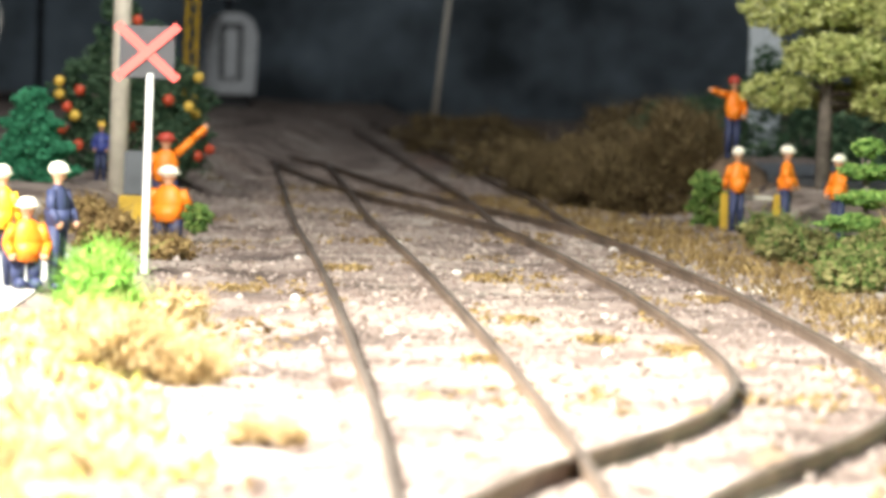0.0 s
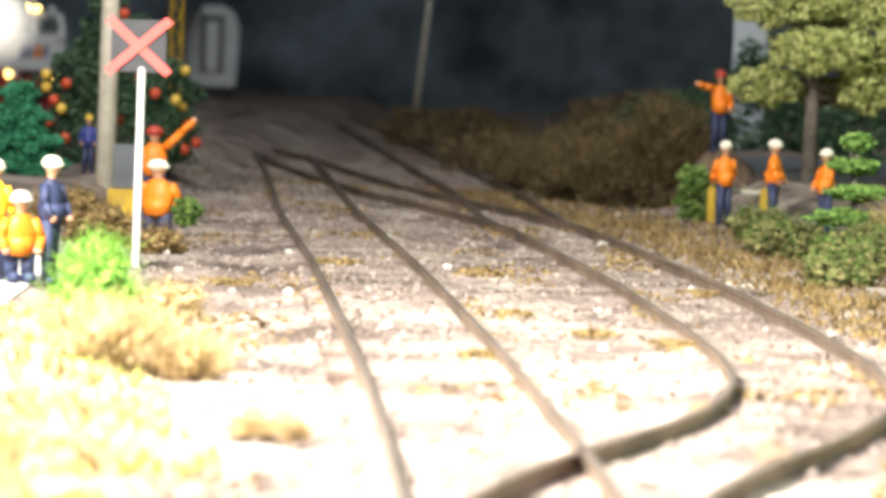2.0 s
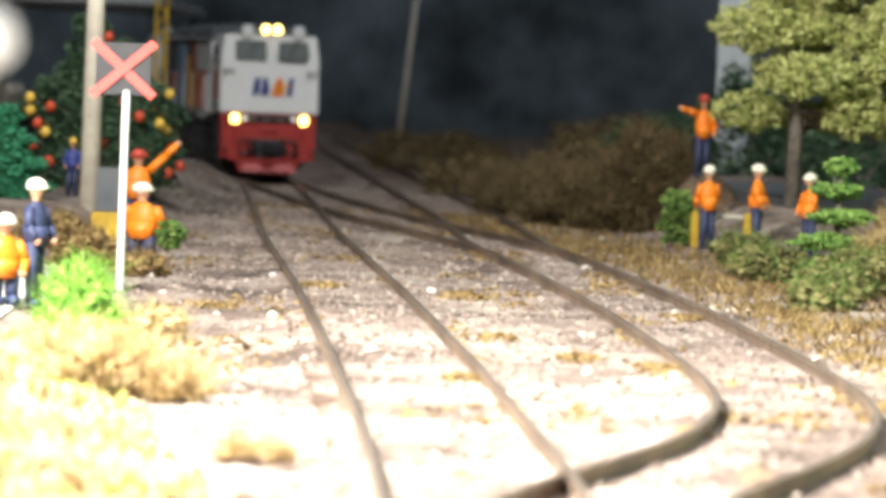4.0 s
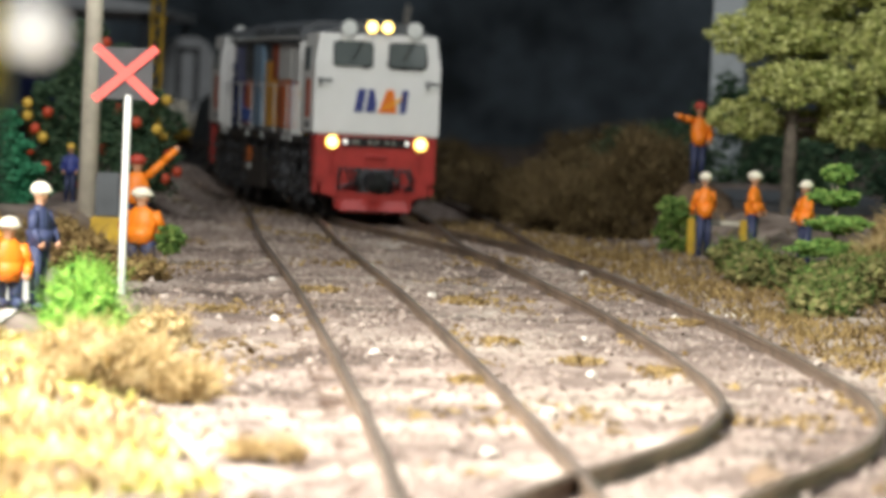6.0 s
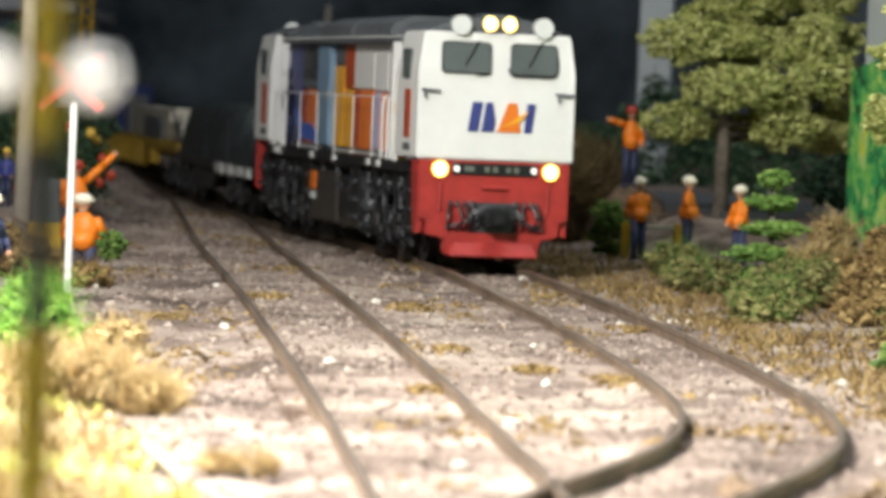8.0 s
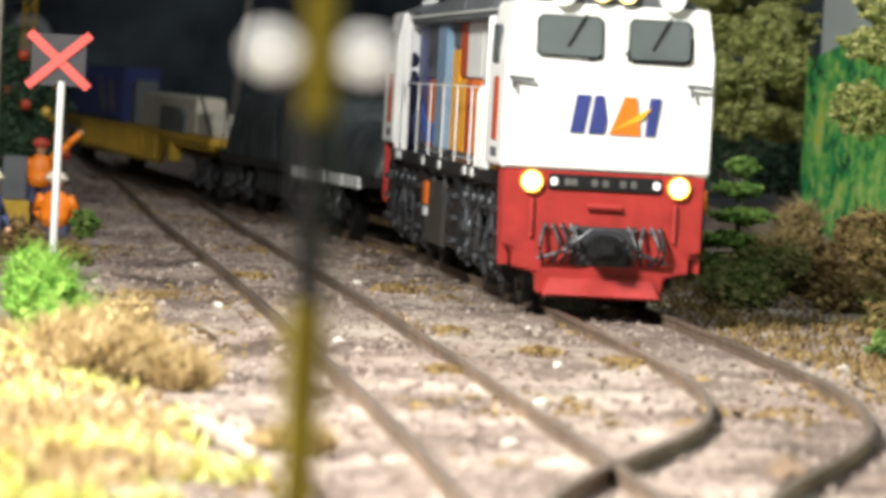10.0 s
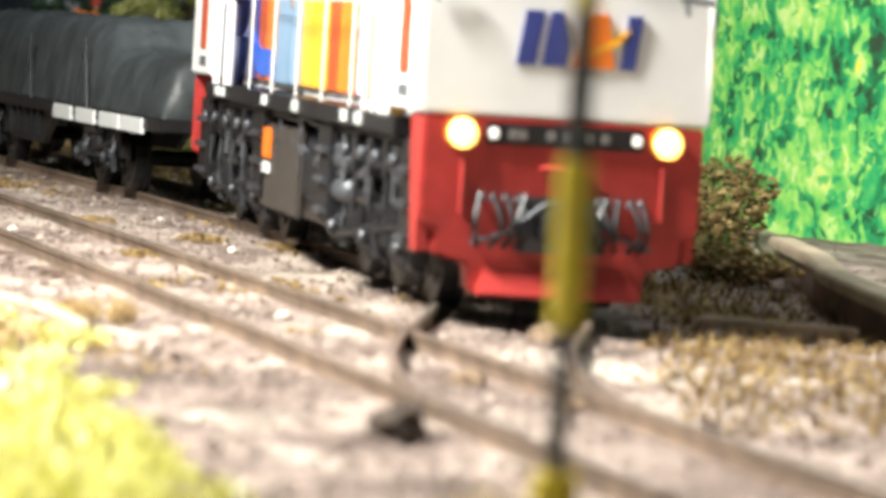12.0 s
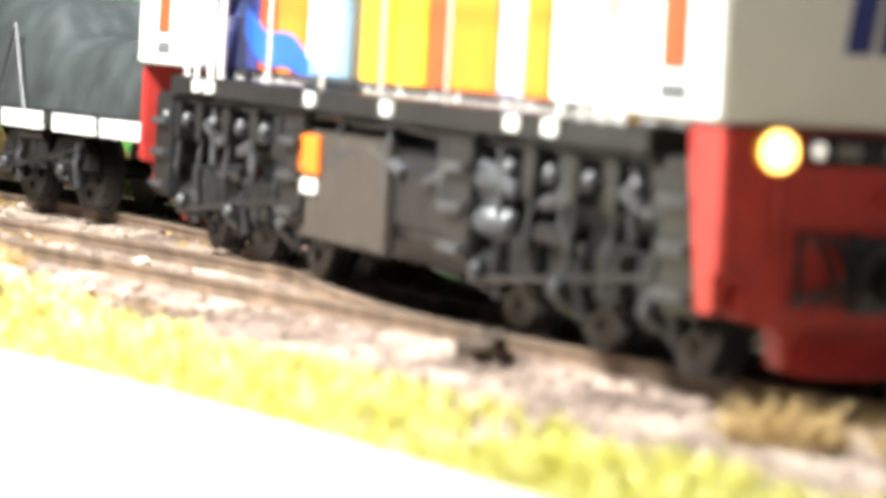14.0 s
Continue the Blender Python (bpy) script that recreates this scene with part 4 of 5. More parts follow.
def bogie(parent, yc, wheelbase, axles, radius, frame_z=(3.0, 8.5)):
    ob = new("bogie")
    ob.parent = parent
    ob.matrix_basis = at(0, yc, 0)
    bm = bmesh.new()
    for s in (-1, 1):
        n = axles
        y0, y1 = -wheelbase / 2 - 5, wheelbase / 2 + 5
        prism(bm, [(y0, 7.6), (y0 + 2, 9.4), (-4, 9.4), (-3, 7.6), (3, 7.6), (4, 9.4), (y1 - 2, 9.4), (y1, 7.6), (y1, 5.4), (y0, 5.4)], "x", s * 10.6, s * 12.0)
        for i in range(n):
            y = -wheelbase / 2 + wheelbase * i / (n - 1)
            box(bm, min(s * 10.4, s * 13.2), y - 2.0, 3.4, max(s * 10.4, s * 13.2), y + 2.0, 7.4, 0.4)
            rod(bm, (s * 13.0, y, 5.3), (s * 13.9, y, 5.3), 1.2, n=8)
            if i < n - 1:
                ym = y + wheelbase / (n - 1) / 2
                for d in (-1.5, 1.5):
                    rod(bm, (s * 12.6, ym + d, 5.0), (s * 12.6, ym + d, 9.0), 1.0, n=8)
        rod(bm, (s * 13.0, -3, 9.6), (s * 13.0, 6, 9.6), 0.9, n=8)
        rod(bm, (s * 13.3, y0 + 2, 8.0), (s * 13.3, y1 - 2, 4.2), 0.35, n=6)
    part("frame", bm, M["black"], ob)
    for s in (-1, 1):
        for i in range(axles):
            y = -wheelbase / 2 + wheelbase * i / (axles - 1)
            bm = bmesh.new()
            rod(bm, (s * 13.8, y, 5.3), (s * 14.3, y, 5.3), 0.9, 0.7, n=10)
            for k in range(4):
                a = 0.785 + 1.571 * k
                rod(bm, (s * 13.1, y + 1.5 * math.cos(a), 5.3 + 1.5 * math.sin(a)), (s * 13.6, y + 1.5 * math.cos(a), 5.3 + 1.5 * math.sin(a)), 0.3, n=6)
            part("axle_cover", bm, M["pipe"], ob)
            bm = bmesh.new()
            tube(bm, [(s * 12.9, y - 3.6, 9.2), (s * 13.2, y - 3.3, 6.4), (s * 12.6, y - 3.0, 3.2)], 0.5)
            part("brake_hanger", bm, M["pipe"], ob)
    for i in range(axles):
        y = -wheelbase / 2 + wheelbase * i / (axles - 1)
        bm = bmesh.new()
        for s in (-1, 1):
            rod(bm, (s * 7.6, 0, 0), (s * 9.6, 0, 0), radius, n=20)
            rod(bm, (s * 7.0, 0, 0), (s * 7.7, 0, 0), radius + 0.5, n=20)
            for k in range(5):
                a = 1.2566 * k
                rod(bm, (s * 9.5, 0.6 * radius * math.cos(a), 0.6 * radius * math.sin(a)), (s * 9.9, 0.6 * radius * math.cos(a), 0.6 * radius * math.sin(a)), 0.6, n=6)
        rod(bm, (-7, 0, 0), (7, 0, 0), 1.0, n=8)
        axle = part("wheelset", bm, M["black"], ob, smooth=False)
        axle.matrix_basis = at(0, y, radius)
        WHEELS.append((axle, y, radius))
    return ob


def locomotive():
    loco = thing("locomotive", "white diesel locomotive with red pilot, orange side panels and lit headlights", "locomotive")
    L = LOCO_LEN

    def p(name, bm, key, label="", smooth=False, parent=None):
        return part(name, bm, M[key], parent or loco, label, smooth)

    def cab(name, y0, s):
        """A full-width cab; s is 1 for the leading end and -1 for the trailing end."""
        bm = bmesh.new()
        prism(bm, [(-15.5, 20.5), (15.5, 20.5), (15.5, 37.5), (14.4, 44.9), (-14.4, 44.9), (-15.5, 37.5)], "y", y0, y0 + s * 19, 0.3)
        for v in bm.verts:
            if v.co.z > 34.5 and abs(v.co.y - y0) < 1.5:
                v.co.y += s * (v.co.z - 34.5) * 0.10
        c = p(name, bm, "white", "white cab shell")
        bm = bmesh.new()
        ys = [y0 + s * 1.2, y0 + s * 21]
        prism(bm, [(-14.0, 44.7), (14.0, 44.7), (10.0, 46.6), (4.4, 47.8), (-4.4, 47.8), (-10.0, 46.6)], "y", min(ys), max(ys), 0.35)
        p("cab_roof", bm, "grey", "dark grey cab roof", parent=c)
        return c

    front = cab("front_cab", 0, 1)
    rear = cab("rear_cab", L, -1)

    def face(y, s, c):
        tilt = lambda z: s * (z - 34.5) * 0.10
        for x0, x1 in ((-11.6, -0.9), (2.0, 12.2)):
            bm = bmesh.new()
            prism(bm, [(x0 + 0.9, 36.5), (x1 - 0.9, 36.5), (x1, 37.3), (x1, 42.6), (x1 - 0.9, 43.5), (x0 + 0.9, 43.5), (x0, 42.6), (x0, 37.3)], "y", -0.25 * s, 0.9 * s, 0.45)
            for v in bm.verts:
                v.co.y += y + tilt(v.co.z)
            fr = p("window_frame", bm, "black", parent=c)
            bm = bmesh.new()
            prism(bm, [(x0 + 1.1, 36.9), (x1 - 1.1, 36.9), (x1 - 0.4, 37.6), (x1 - 0.4, 42.4), (x1 - 1.1, 43.1), (x0 + 1.1, 43.1), (x0 + 0.4, 42.4), (x0 + 0.4, 37.6)], "y", -0.55 * s, 0.2 * s, 0.3)
            for v in bm.verts:
                v.co.y += y + tilt(v.co.z)
            p("windscreen", bm, "glass", "dark glossy windscreen", parent=c)
        for x in (-4.0, 8.5):
            bm = bmesh.new()
            rod(bm, (x, y - 0.9 * s + 0.9 * s, 43.4), (x - 2.6, y + tilt(39) - 0.75 * s, 38.6), 0.16, n=6)
            p("wiper", bm, "black", parent=c)
        for x in (-13.2, 13.2):
            bm = bmesh.new()
            rod(bm, (x - 1.8, y - 0.6 * s, 33.6), (x + 1.8, y - 0.6 * s, 33.4), 0.3, n=6)
            rod(bm, (x - 1.2, y - 0.6 * s, 33.4), (x - 1.0, y - 0.6 * s, 32.0), 0.25, n=6)
            p("grab_rail", bm, "grey", parent=c)
        # the emblem as plain coloured blocks
        marks = [("navy", [(-5.6, 26.0), (-3.6, 26.0), (-2.8, 31.6), (-4.8, 31.6)]), ("navy", [(-2.9, 26.0), (-0.5, 26.0), (-0.2, 28.0), (-0.9, 31.6), (-2.1, 31.6)]),
                 ("orange", [(0.2, 26.0), (4.8, 26.0), (3.9, 31.6), (2.3, 31.6)]),
                 ("amber", [(0.6, 26.6), (5.0, 28.4), (6.4, 30.2), (4.6, 29.2)]), ("navy", [(5.5, 26.0), (7.0, 26.0), (7.6, 31.6), (6.1, 31.6)])]
        for k, o in marks:
            bm = bmesh.new()
            prism(bm, o, "y", y - 0.14 * s - {"navy": 0, "orange": 0.05 * s, "amber": 0.1 * s}[k], y + 0.3 * s)
            p("emblem_stroke", bm, k, parent=c)
        # headlights in the roof and the big lenses beside them
        for x in (-1.9, 1.9):
            bm = bmesh.new()
            rod(bm, (x, y + 0.2 * s, 46.6), (x, y + 3 * s, 46.6), 1.65, n=20)
            h = p("roof_headlight", bm, "metal", parent=c)
            bm = bmesh.new()
            ball(bm, (x, y + 0.2 * s, 46.6), (1.4, 0.6, 1.4), n=12)
            p("headlight_lens", bm, "lamp_on", "glowing warm roof headlight", parent=c, smooth=True)
        bm = bmesh.new()
        box(bm, -3.9, min(y + 0.9 * s, y + 7 * s), 44.8, 3.9, max(y + 0.9 * s, y + 7 * s), 48.5, 0.5)
        p("headlight_housing", bm, "grey", parent=c)
        for x in (-7.6, 8.6):
            bm = bmesh.new()
            rod(bm, (x, y - 0.4 * s, 46.2), (x, y + 2.0 * s, 46.2), 1.9, n=20)
            p("round_lens", bm, "lens_off", "milky round roof lens", parent=c)

    face(0, 1, front)
    face(L, -1, rear)
    # cab sides: door, window, plate
    for c, ya, yb in ((front, 2.5, 18), (rear, L - 18, L - 2.5)):
        for s in (-1, 1):
            bm = bmesh.new()
            box(bm, min(s * 15.3, s * 15.75), ya + 5, 35.6, max(s * 15.3, s * 15.75), yb - 4, 41.4, 0.15)
            p("side_window", bm, "glass", parent=c)
            bm = bmesh.new()
            box(bm, min(s * 15.3, s * 15.7), ya + 4, 24.2, max(s * 15.3, s * 15.7), ya + 9, 33.6, 0.15)
            p("side_plate", bm, "brick", "dark red emblem plate", parent=c)
            bm = bmesh.new()
            box(bm, min(s * 15.3, s * 15.65), ya + 3.6, 21.8, max(s * 15.3, s * 15.65), ya + 9.4, 23.2, 0.1)
            p("lettering_bar", bm, "grey", parent=c)
    # hood between the cabs, in panels
    bm = bmesh.new()
    prism(bm, [(-10.4, 19.5), (10.4, 19.5), (10.4, 43), (-10.4, 43)], "y", 18.5, L - 18.5)
    p("hood", bm, "white")
    panels = [("white", 19, 31, 32.8, 42.5), ("white", 19, 31, 20.6, 32.6), ("white", 31.4, 46.6, 32.8, 42.5), ("white", 31.4, 46.6, 20.6, 32.6),
              ("white", 47, 60, 32.8, 42.5), ("orange", 47, 53.6, 20.6, 32.6), ("lilac", 54, 60, 20.6, 32.6), ("white", 60.4, 80, 33.2, 42.5),
              ("orange", 60.4, 73, 20.6, 33.0), ("brick", 73.4, 80, 20.6, 33.0), ("amber", 80.4, 90, 20.6, 33.0), ("brick", 80.4, 90, 33.2, 42.5),
              ("amber", 90.4, 100.4, 20.6, 38.0), ("grey", 90.4, 100.4, 38.2, 42.5), ("cream", 114.4, 118.6, 20.6, 42.5),
              ("orange", 119, 130, 20.6, 32.6), ("grey", 119, 130, 32.8, 42.5), ("brick", 130.4, 136.6, 20.6, 32.6), ("grey", 130.4, 136.6, 32.8, 42.5), ("navy", 137, 153, 20.6, 42.5)]
    for k, a, b, z0, z1 in panels:
        for s in (-1, 1):
            bm = bmesh.new()
            box(bm, min(s * 10.3, s * 11.3), a, z0, max(s * 10.3, s * 11.3), b, z1, 0.25)
            p("hood_panel", bm, k)
    for s in (-1, 1):
        # the steel-blue door stands proud, hinged towards the rear
        bm = bmesh.new()
        box(bm, min(s * 10.3, s * 12.4), 100.8, 20.6, max(s * 10.3, s * 12.4), 114.2, 42.6, 0.3)
        door = p("hood_door", bm, "steelblue", "steel-blue hood door")
        bm = bmesh.new()
        box(bm, min(s * 12.3, s * 12.8), 101.2, 30.6, max(s * 12.3, s * 12.8), 101.8, 33.0, 0.1)
        p("door_handle", bm, "metal", parent=door)
        # a blue sash sweeping up towards the rear
        bm = bmesh.new()
        wave = [(108 + 3.0 * i, 20.8 + 0.6 * i - 0.9 * math.sin(i * 0.9)) for i in range(13)]
        prism(bm, wave + [(y, max(20.7, z - 3.6)) for y, z in wave[::-1]], "x", s * 11.2, s * 11.5)
        p("blue_sash", bm, "sash", "bright blue painted sash")
        # louvres in the upper hood
        for y0, y1 in ((120, 129), (131, 136)):
            for i in range(6):
                bm = bmesh.new()
                box(bm, min(s * 11.2, s * 11.7), y0, 35.2 + i * 1.15, max(s * 11.2, s * 11.7), y1, 35.7 + i * 1.15, 0)
                p("louvre", bm, "black")
        # seams of the roof edge and its rail
        bm = bmesh.new()
        tube(bm, [(s * 13.4, 21, 43.9), (s * 13.4, L - 21, 43.9)], 0.3)
        p("gutter", bm, "lens_off")
        # door jambs and rails beside each cab
        for y in (20.2, 24.2, 29.0, 34.0, L - 20.2, L - 24.2):
            bm = bmesh.new()
            tube(bm, [(s * 14.9, y, 19.5), (s * 14.9, y, 31.0), (s * 14.3, y, 32.0)], 0.3)
            p("grab_pole", bm, "white")
    bm = bmesh.new()
    prism(bm, [(-13.6, 42.6), (13.6, 42.6), (13.2, 43.6), (8.5, 47.0), (-8.5, 47.0), (-13.2, 43.6)], "y", 20.5, L - 20.5, 0.3)
    p("roof", bm, "grey", "dark grey hood roof")
    for a, b in ((40, 76), (78, 112)):
        bm = bmesh.new()
        prism(bm, [(-12.8, 44), (12.8, 44), (12.4, 46.4), (8, 48.4), (-8, 48.4), (-12.4, 46.4)], "y", a, b, 0.4)
        p("radiator_hump", bm, "grey")
    for y in (28, 122, 134, 146):
        bm = bmesh.new()
        rod(bm, (0, y, 46.8), (0, y, 48.4), 3.2, n=16)
        p("roof_fan", bm, "grey")
    for y in (22, 26, 45, 64, 83, 102, 121, 139, 143):
        for s in (-1, 1):
            bm = bmesh.new()
            tall = y in (22, 26, 139, 143)
            rod(bm, (s * 14.6, y, 19.5), (s * 14.6, y, 42.8 if tall else 31.8), 0.42 if tall else 0.15, n=6)
            p("handrail_post", bm, "white")
    for s in (-1, 1):
        bm = bmesh.new()
        rod(bm, (s * 14.6, 20, 31.8), (s * 14.6, L - 20, 31.8), 0.13, n=6)
        p("handrail", bm, "white")
        bm = bmesh.new()
        box(bm, s * 12.6 - 2.6, 14, 17.4, s * 12.6 + 2.6, L - 14, 19.6, 0.2)
        p("walkway", bm, "black", "black walkway edge")
        for y in (35.3, 44.5, 78.8, 103.2, 141, 146):
            bm = bmesh.new()
            box(bm, min(s * 15.1, s * 15.5), y - 1.6, 17.9, max(s * 15.1, s * 15.5), y + 1.6, 19.3, 0.1)
            p("white_marking", bm, "lens_off")
    bm = bmesh.new()
    box(bm, -9, 8, 10, 9, L - 8, 18, 0.3)
    p("underframe", bm, "black")
    bm = bmesh.new()
    prism(bm, [(-12.6, 15.4), (12.6, 15.4), (13.4, 13.6), (13.4, 7.2), (11.0, 4.0), (-11.0, 4.0), (-13.4, 7.2), (-13.4, 13.6)], "y", 64, 101, 0.6)
    p("fuel_tank", bm, "black", "black fuel tank")
    for s in (-1, 1):
        bm = bmesh.new()
        box(bm, min(s * 13.0, s * 14.0), 81, 4.4, max(s * 13.0, s * 14.0), 111, 15.6, 0.4)
        p("equipment_box", bm, "drab")
        bm = bmesh.new()
        box(bm, min(s * 13.9, s * 14.4), 102.6, 11.0, max(s * 13.9, s * 14.4), 109.6, 15.0, 0.15)
        p("warning_plate", bm, "orange", "small orange plate")
        bm = bmesh.new()
        box(bm, min(s * 13.9, s * 14.4), 103.0, 9.0, max(s * 13.9, s * 14.4), 108.6, 10.6, 0.15)
        p("label_plate", bm, "lens_off", "small white plate")
        # air reservoirs, sanders, cable runs and valves along the frame
        for y0, y1, z in ((50, 62, 13.2), (50, 62, 9.6), (113.5, 120, 13.0)):
            bm = bmesh.new()
            rod(bm, (s * 12.6, y0, z), (s * 12.6, y1, z), 1.5, n=14)
            for e in (y0, y1):
                ball(bm, (s * 12.6, e, z), (1.5, 0.8, 1.5), n=8)
            p("air_reservoir", bm, "pipe", smooth=True)
        for y in (14, 24, 33, 43, 118, 127, 138, 149, 158):
            bm = bmesh.new()
            prism(bm, [(y - 1.6, 16.4), (y + 1.6, 16.4), (y + 1.0, 12.4), (y - 1.0, 12.4)], "x", s * 12.2, s * 14.2)
            p("sand_box", bm, "black")
            bm = bmesh.new()
            tube(bm, [(s * 13.6, y, 12.6), (s * 13.8, y + 0.8, 9.0), (s * 13.0, y + 2.4, 5.0), (s * 10.8, y + 3.2, 2.4)], 0.32)
            p("sand_pipe", bm, "pipe")
            bm = bmesh.new()
            ball(bm, (s * 14.3, y + 4.2, 14.6), (0.7, 0.9, 0.9), n=8)
            rod(bm, (s * 13.0, y + 4.2, 14.6), (s * 14.2, y + 4.2, 14.6), 0.5, n=6)
            p("valve", bm, "pipe", smooth=True)
        for z, y0, y1 in ((16.8, 16, L - 16), (11.4, 52, 64)):
            bm = bmesh.new()
            n = int((y1 - y0) / 6)
            tube(bm, [(s * 13.2, y0 + (y1 - y0) * i / n, z + 0.25 * math.sin(i * 1.9)) for i in range(n + 1)], 0.34)
            p("cable_run", bm, "pipe")
    bogie(loco, 36, 40, 3, 5.4)
    bogie(loco, L - 36, 40, 3, 5.4)
    for s in (-1, 1):
        for y in (5.0, 56.5, L - 64.5, L - 13):
            bm = bmesh.new()
            box(bm, min(s * 9.5, s * 14.4), y, 5.5, max(s * 9.5, s * 14.4), y + 8, 17.5, 0.4)
            stair = p("step_box", bm, "black", "black steps")
            for k in range(3):
                bm = bmesh.new()
                box(bm, min(s * 14.2, s * 15.2), y + 1, 6.5 + 3.6 * k, max(s * 14.2, s * 15.2), y + 7, 7.3 + 3.6 * k, 0.1)
                p("step_tread", bm, "pipe", parent=stair)
        for k in range(9):
            bm = bmesh.new()
            y = 16 + 15.5 * k
            rod(bm, (s * 13.4, y, 12.5 + 1.5 * (k % 2)), (s * 13.4, y + 9, 12.0 + 2.5 * ((k + 1) % 2)), 0.7, n=8)
            rod(bm, (s * 13.6, y + 4, 10), (s * 13.6, y + 4, 16.5), 0.5, n=8)
            p("pipework", bm, "pipe")

    def pilot(y, s):
        bm = bmesh.new()
        prism(bm, [(-14.9, 20.3), (14.9, 20.3), (14.9, 9.2), (13.2, 8.6), (13.2, 6.0), (9.6, 5.2), (9.2, 2.2), (-9.2, 2.2), (-9.6, 5.2), (-13.2, 6.0), (-13.2, 8.6), (-14.9, 9.2)], "y", min(y - 0.2 * s, y + (3.2 if s > 0 else 1.2) * s), max(y - 0.2 * s, y + (3.2 if s > 0 else 1.2) * s), 0.3)
        q = p("pilot", bm, "red", "red painted pilot plate")
        for sx in (-1, 1) if s > 0 else ():
            bm = bmesh.new()
            prism(bm, [(y + 1.0 * s, 20.2), (y + 6.6 * s, 20.2), (y + 6.6 * s, 17.4), (y + 4.6 * s, 9.4), (y + 4.0 * s, 6.2), (y + 1.0 * s, 6.2)], "x", sx * 13.6, sx * 14.85)
            p("pilot_flank", bm, "red", parent=q)
        bm = bmesh.new()
        prism(bm, [(-7.6, 5.0), (7.6, 5.0), (8.8, 2.0), (-8.8, 2.0)], "y", min(y - 2.2 * s, y), max(y - 2.2 * s, y), 0.3)
        for v in bm.verts:
            if v.co.z > 4 and abs(v.co.y - y) > 1.2:
                v.co.y = y - 0.9 * s
        p("plough_blade", bm, "red", parent=q)
        bm = bmesh.new()
        box(bm, -8.4, min(y - 0.7 * s, y), 17.6, 8.4, max(y - 0.7 * s, y), 19.9, 0.2)
        p("number_strip", bm, "black", parent=q)
        for x in (-7.6, -5.6, -4.6, -1.6, 0.0, 2.6, 4.2, 7.6):
            bm = bmesh.new()
            box(bm, x - 0.5, min(y - 0.95 * s, y - 0.6 * s), 18.2, x + 0.5, max(y - 0.95 * s, y - 0.6 * s), 19.3, 0.15)
            p("marker_bar", bm, "marker_on" if abs(x) > 7 else "metal", parent=q)
        for x in (-10.9, 10.9):
            # The headlight's yellow halo is put into this ring's amber colour.
            bm = bmesh.new()
            rod(bm, (x, y - 0.9 * s, 18.6), (x, y + 0.5 * s, 18.6), 1.75, n=20)
            p("headlight_halo_ring", bm, "amber", parent=q)
            bm = bmesh.new()
            ball(bm, (x, y - 0.9 * s, 18.6), (1.5, 0.5, 1.5), n=12)
            p("headlight_lens", bm, "lamp_on", "glowing yellow pilot headlight", parent=q, smooth=True)
        bm = bmesh.new()
        prism(bm, [(-2.7, 9.6), (-1.6, 11.3), (1.6, 11.3), (2.7, 9.6), (2.4, 7.6), (-2.4, 7.6)], "y", min(y - 4.4 * s, y), max(y - 4.4 * s, y), 0.4)
        box(bm, -1.4, min(y - 6.0 * s, y - 4 * s), 8.2, 1.4, max(y - 6.0 * s, y - 4 * s), 10.8, 0.4)
        p("coupler", bm, "black", "black knuckle coupler", parent=q)
        # Added thin plate; its dark colour stands in for shade round the coupler.
        bm = bmesh.new()
        box(bm, -4.6, min(y - 0.55 * s, y), 6.6, 4.6, max(y - 0.55 * s, y), 12.4, 0.2)
        p("coupler_shade_plate", bm, "pipe", "dark plate standing in for the shaded recess round the coupler", parent=q)
        bm = bmesh.new()
        tube(bm, [(-9.6, y - 1.2 * s, 7.4), (-6, y - 1.6 * s, 8.6), (-2, y - 2.4 * s, 11.9), (2, y - 2.4 * s, 11.9), (6, y - 1.6 * s, 8.6), (9.6, y - 1.2 * s, 7.4)], 0.28)
        p("cut_lever", bm, "pipe", parent=q)
        for x, d in ((-8.6, -0.5), (-7.4, 0.6), (-6.0, 0.5), (-4.8, 0.8), (-3.9, -0.6), (3.8, 0.7), (4.8, -0.8), (6.0, -0.4), (7.2, 0.7), (8.4, 0.4)):
            bm = bmesh.new()
            tube(bm, [(x + d * math.sin(f * 3.14) * 1.5, y - (0.6 + 1.5 * math.sin(f * 3.14)) * s, 12.6 - 8.0 * f + 2.5 * f * f) for f in [i / 8 for i in range(9)]], 0.3)
            hose = p("brake_hose", bm, "black", "black hanging brake hose", parent=q)
            bm = bmesh.new()
            ball(bm, (x, y - 0.9 * s, 12.3 - 0.5 * abs(d)), 0.42, n=8)
            p("hose_valve", bm, "pipe", "oily metal hose valve", parent=q, smooth=True)
        bm = bmesh.new()
        rod(bm, (-2.5, y - 0.7 * s, 15.3), (2.5, y - 0.7 * s, 15.3), 0.45, n=8)
        p("hand_bar", bm, "red", parent=q)
        for x in (-10.6, 10.6):
            bm = bmesh.new()
            rod(bm, (x, y - 0.5 * s, 16.0), (x, y - 0.5 * s, 10.5), 0.3, n=6)
            p("step_rail", bm, "red", parent=q)

    pilot(0, 1)
    pilot(L, -1)
    # crew figurines on the walkway
    for y, k in ((23.5, "vest"), (142, "trouser")):
        bm = bmesh.new()
        ball(bm, (-13.4, y, 30), (1.5, 1.5, 4.2), n=8)
        ball(bm, (-13.6, y - 0.3, 36), (1.15, 1.2, 1.4), n=8)
        rod(bm, (-13.2, y, 26.5), (-13.2, y, 19.6), 1.4, 1.0, n=8)
        rod(bm, (-14, y, 33), (-14.4, y - 4.5, 31.5), 0.6, 0.5, n=6)
        p("crew_figurine", bm, k, "small painted crew figurine", smooth=True)
    return loco


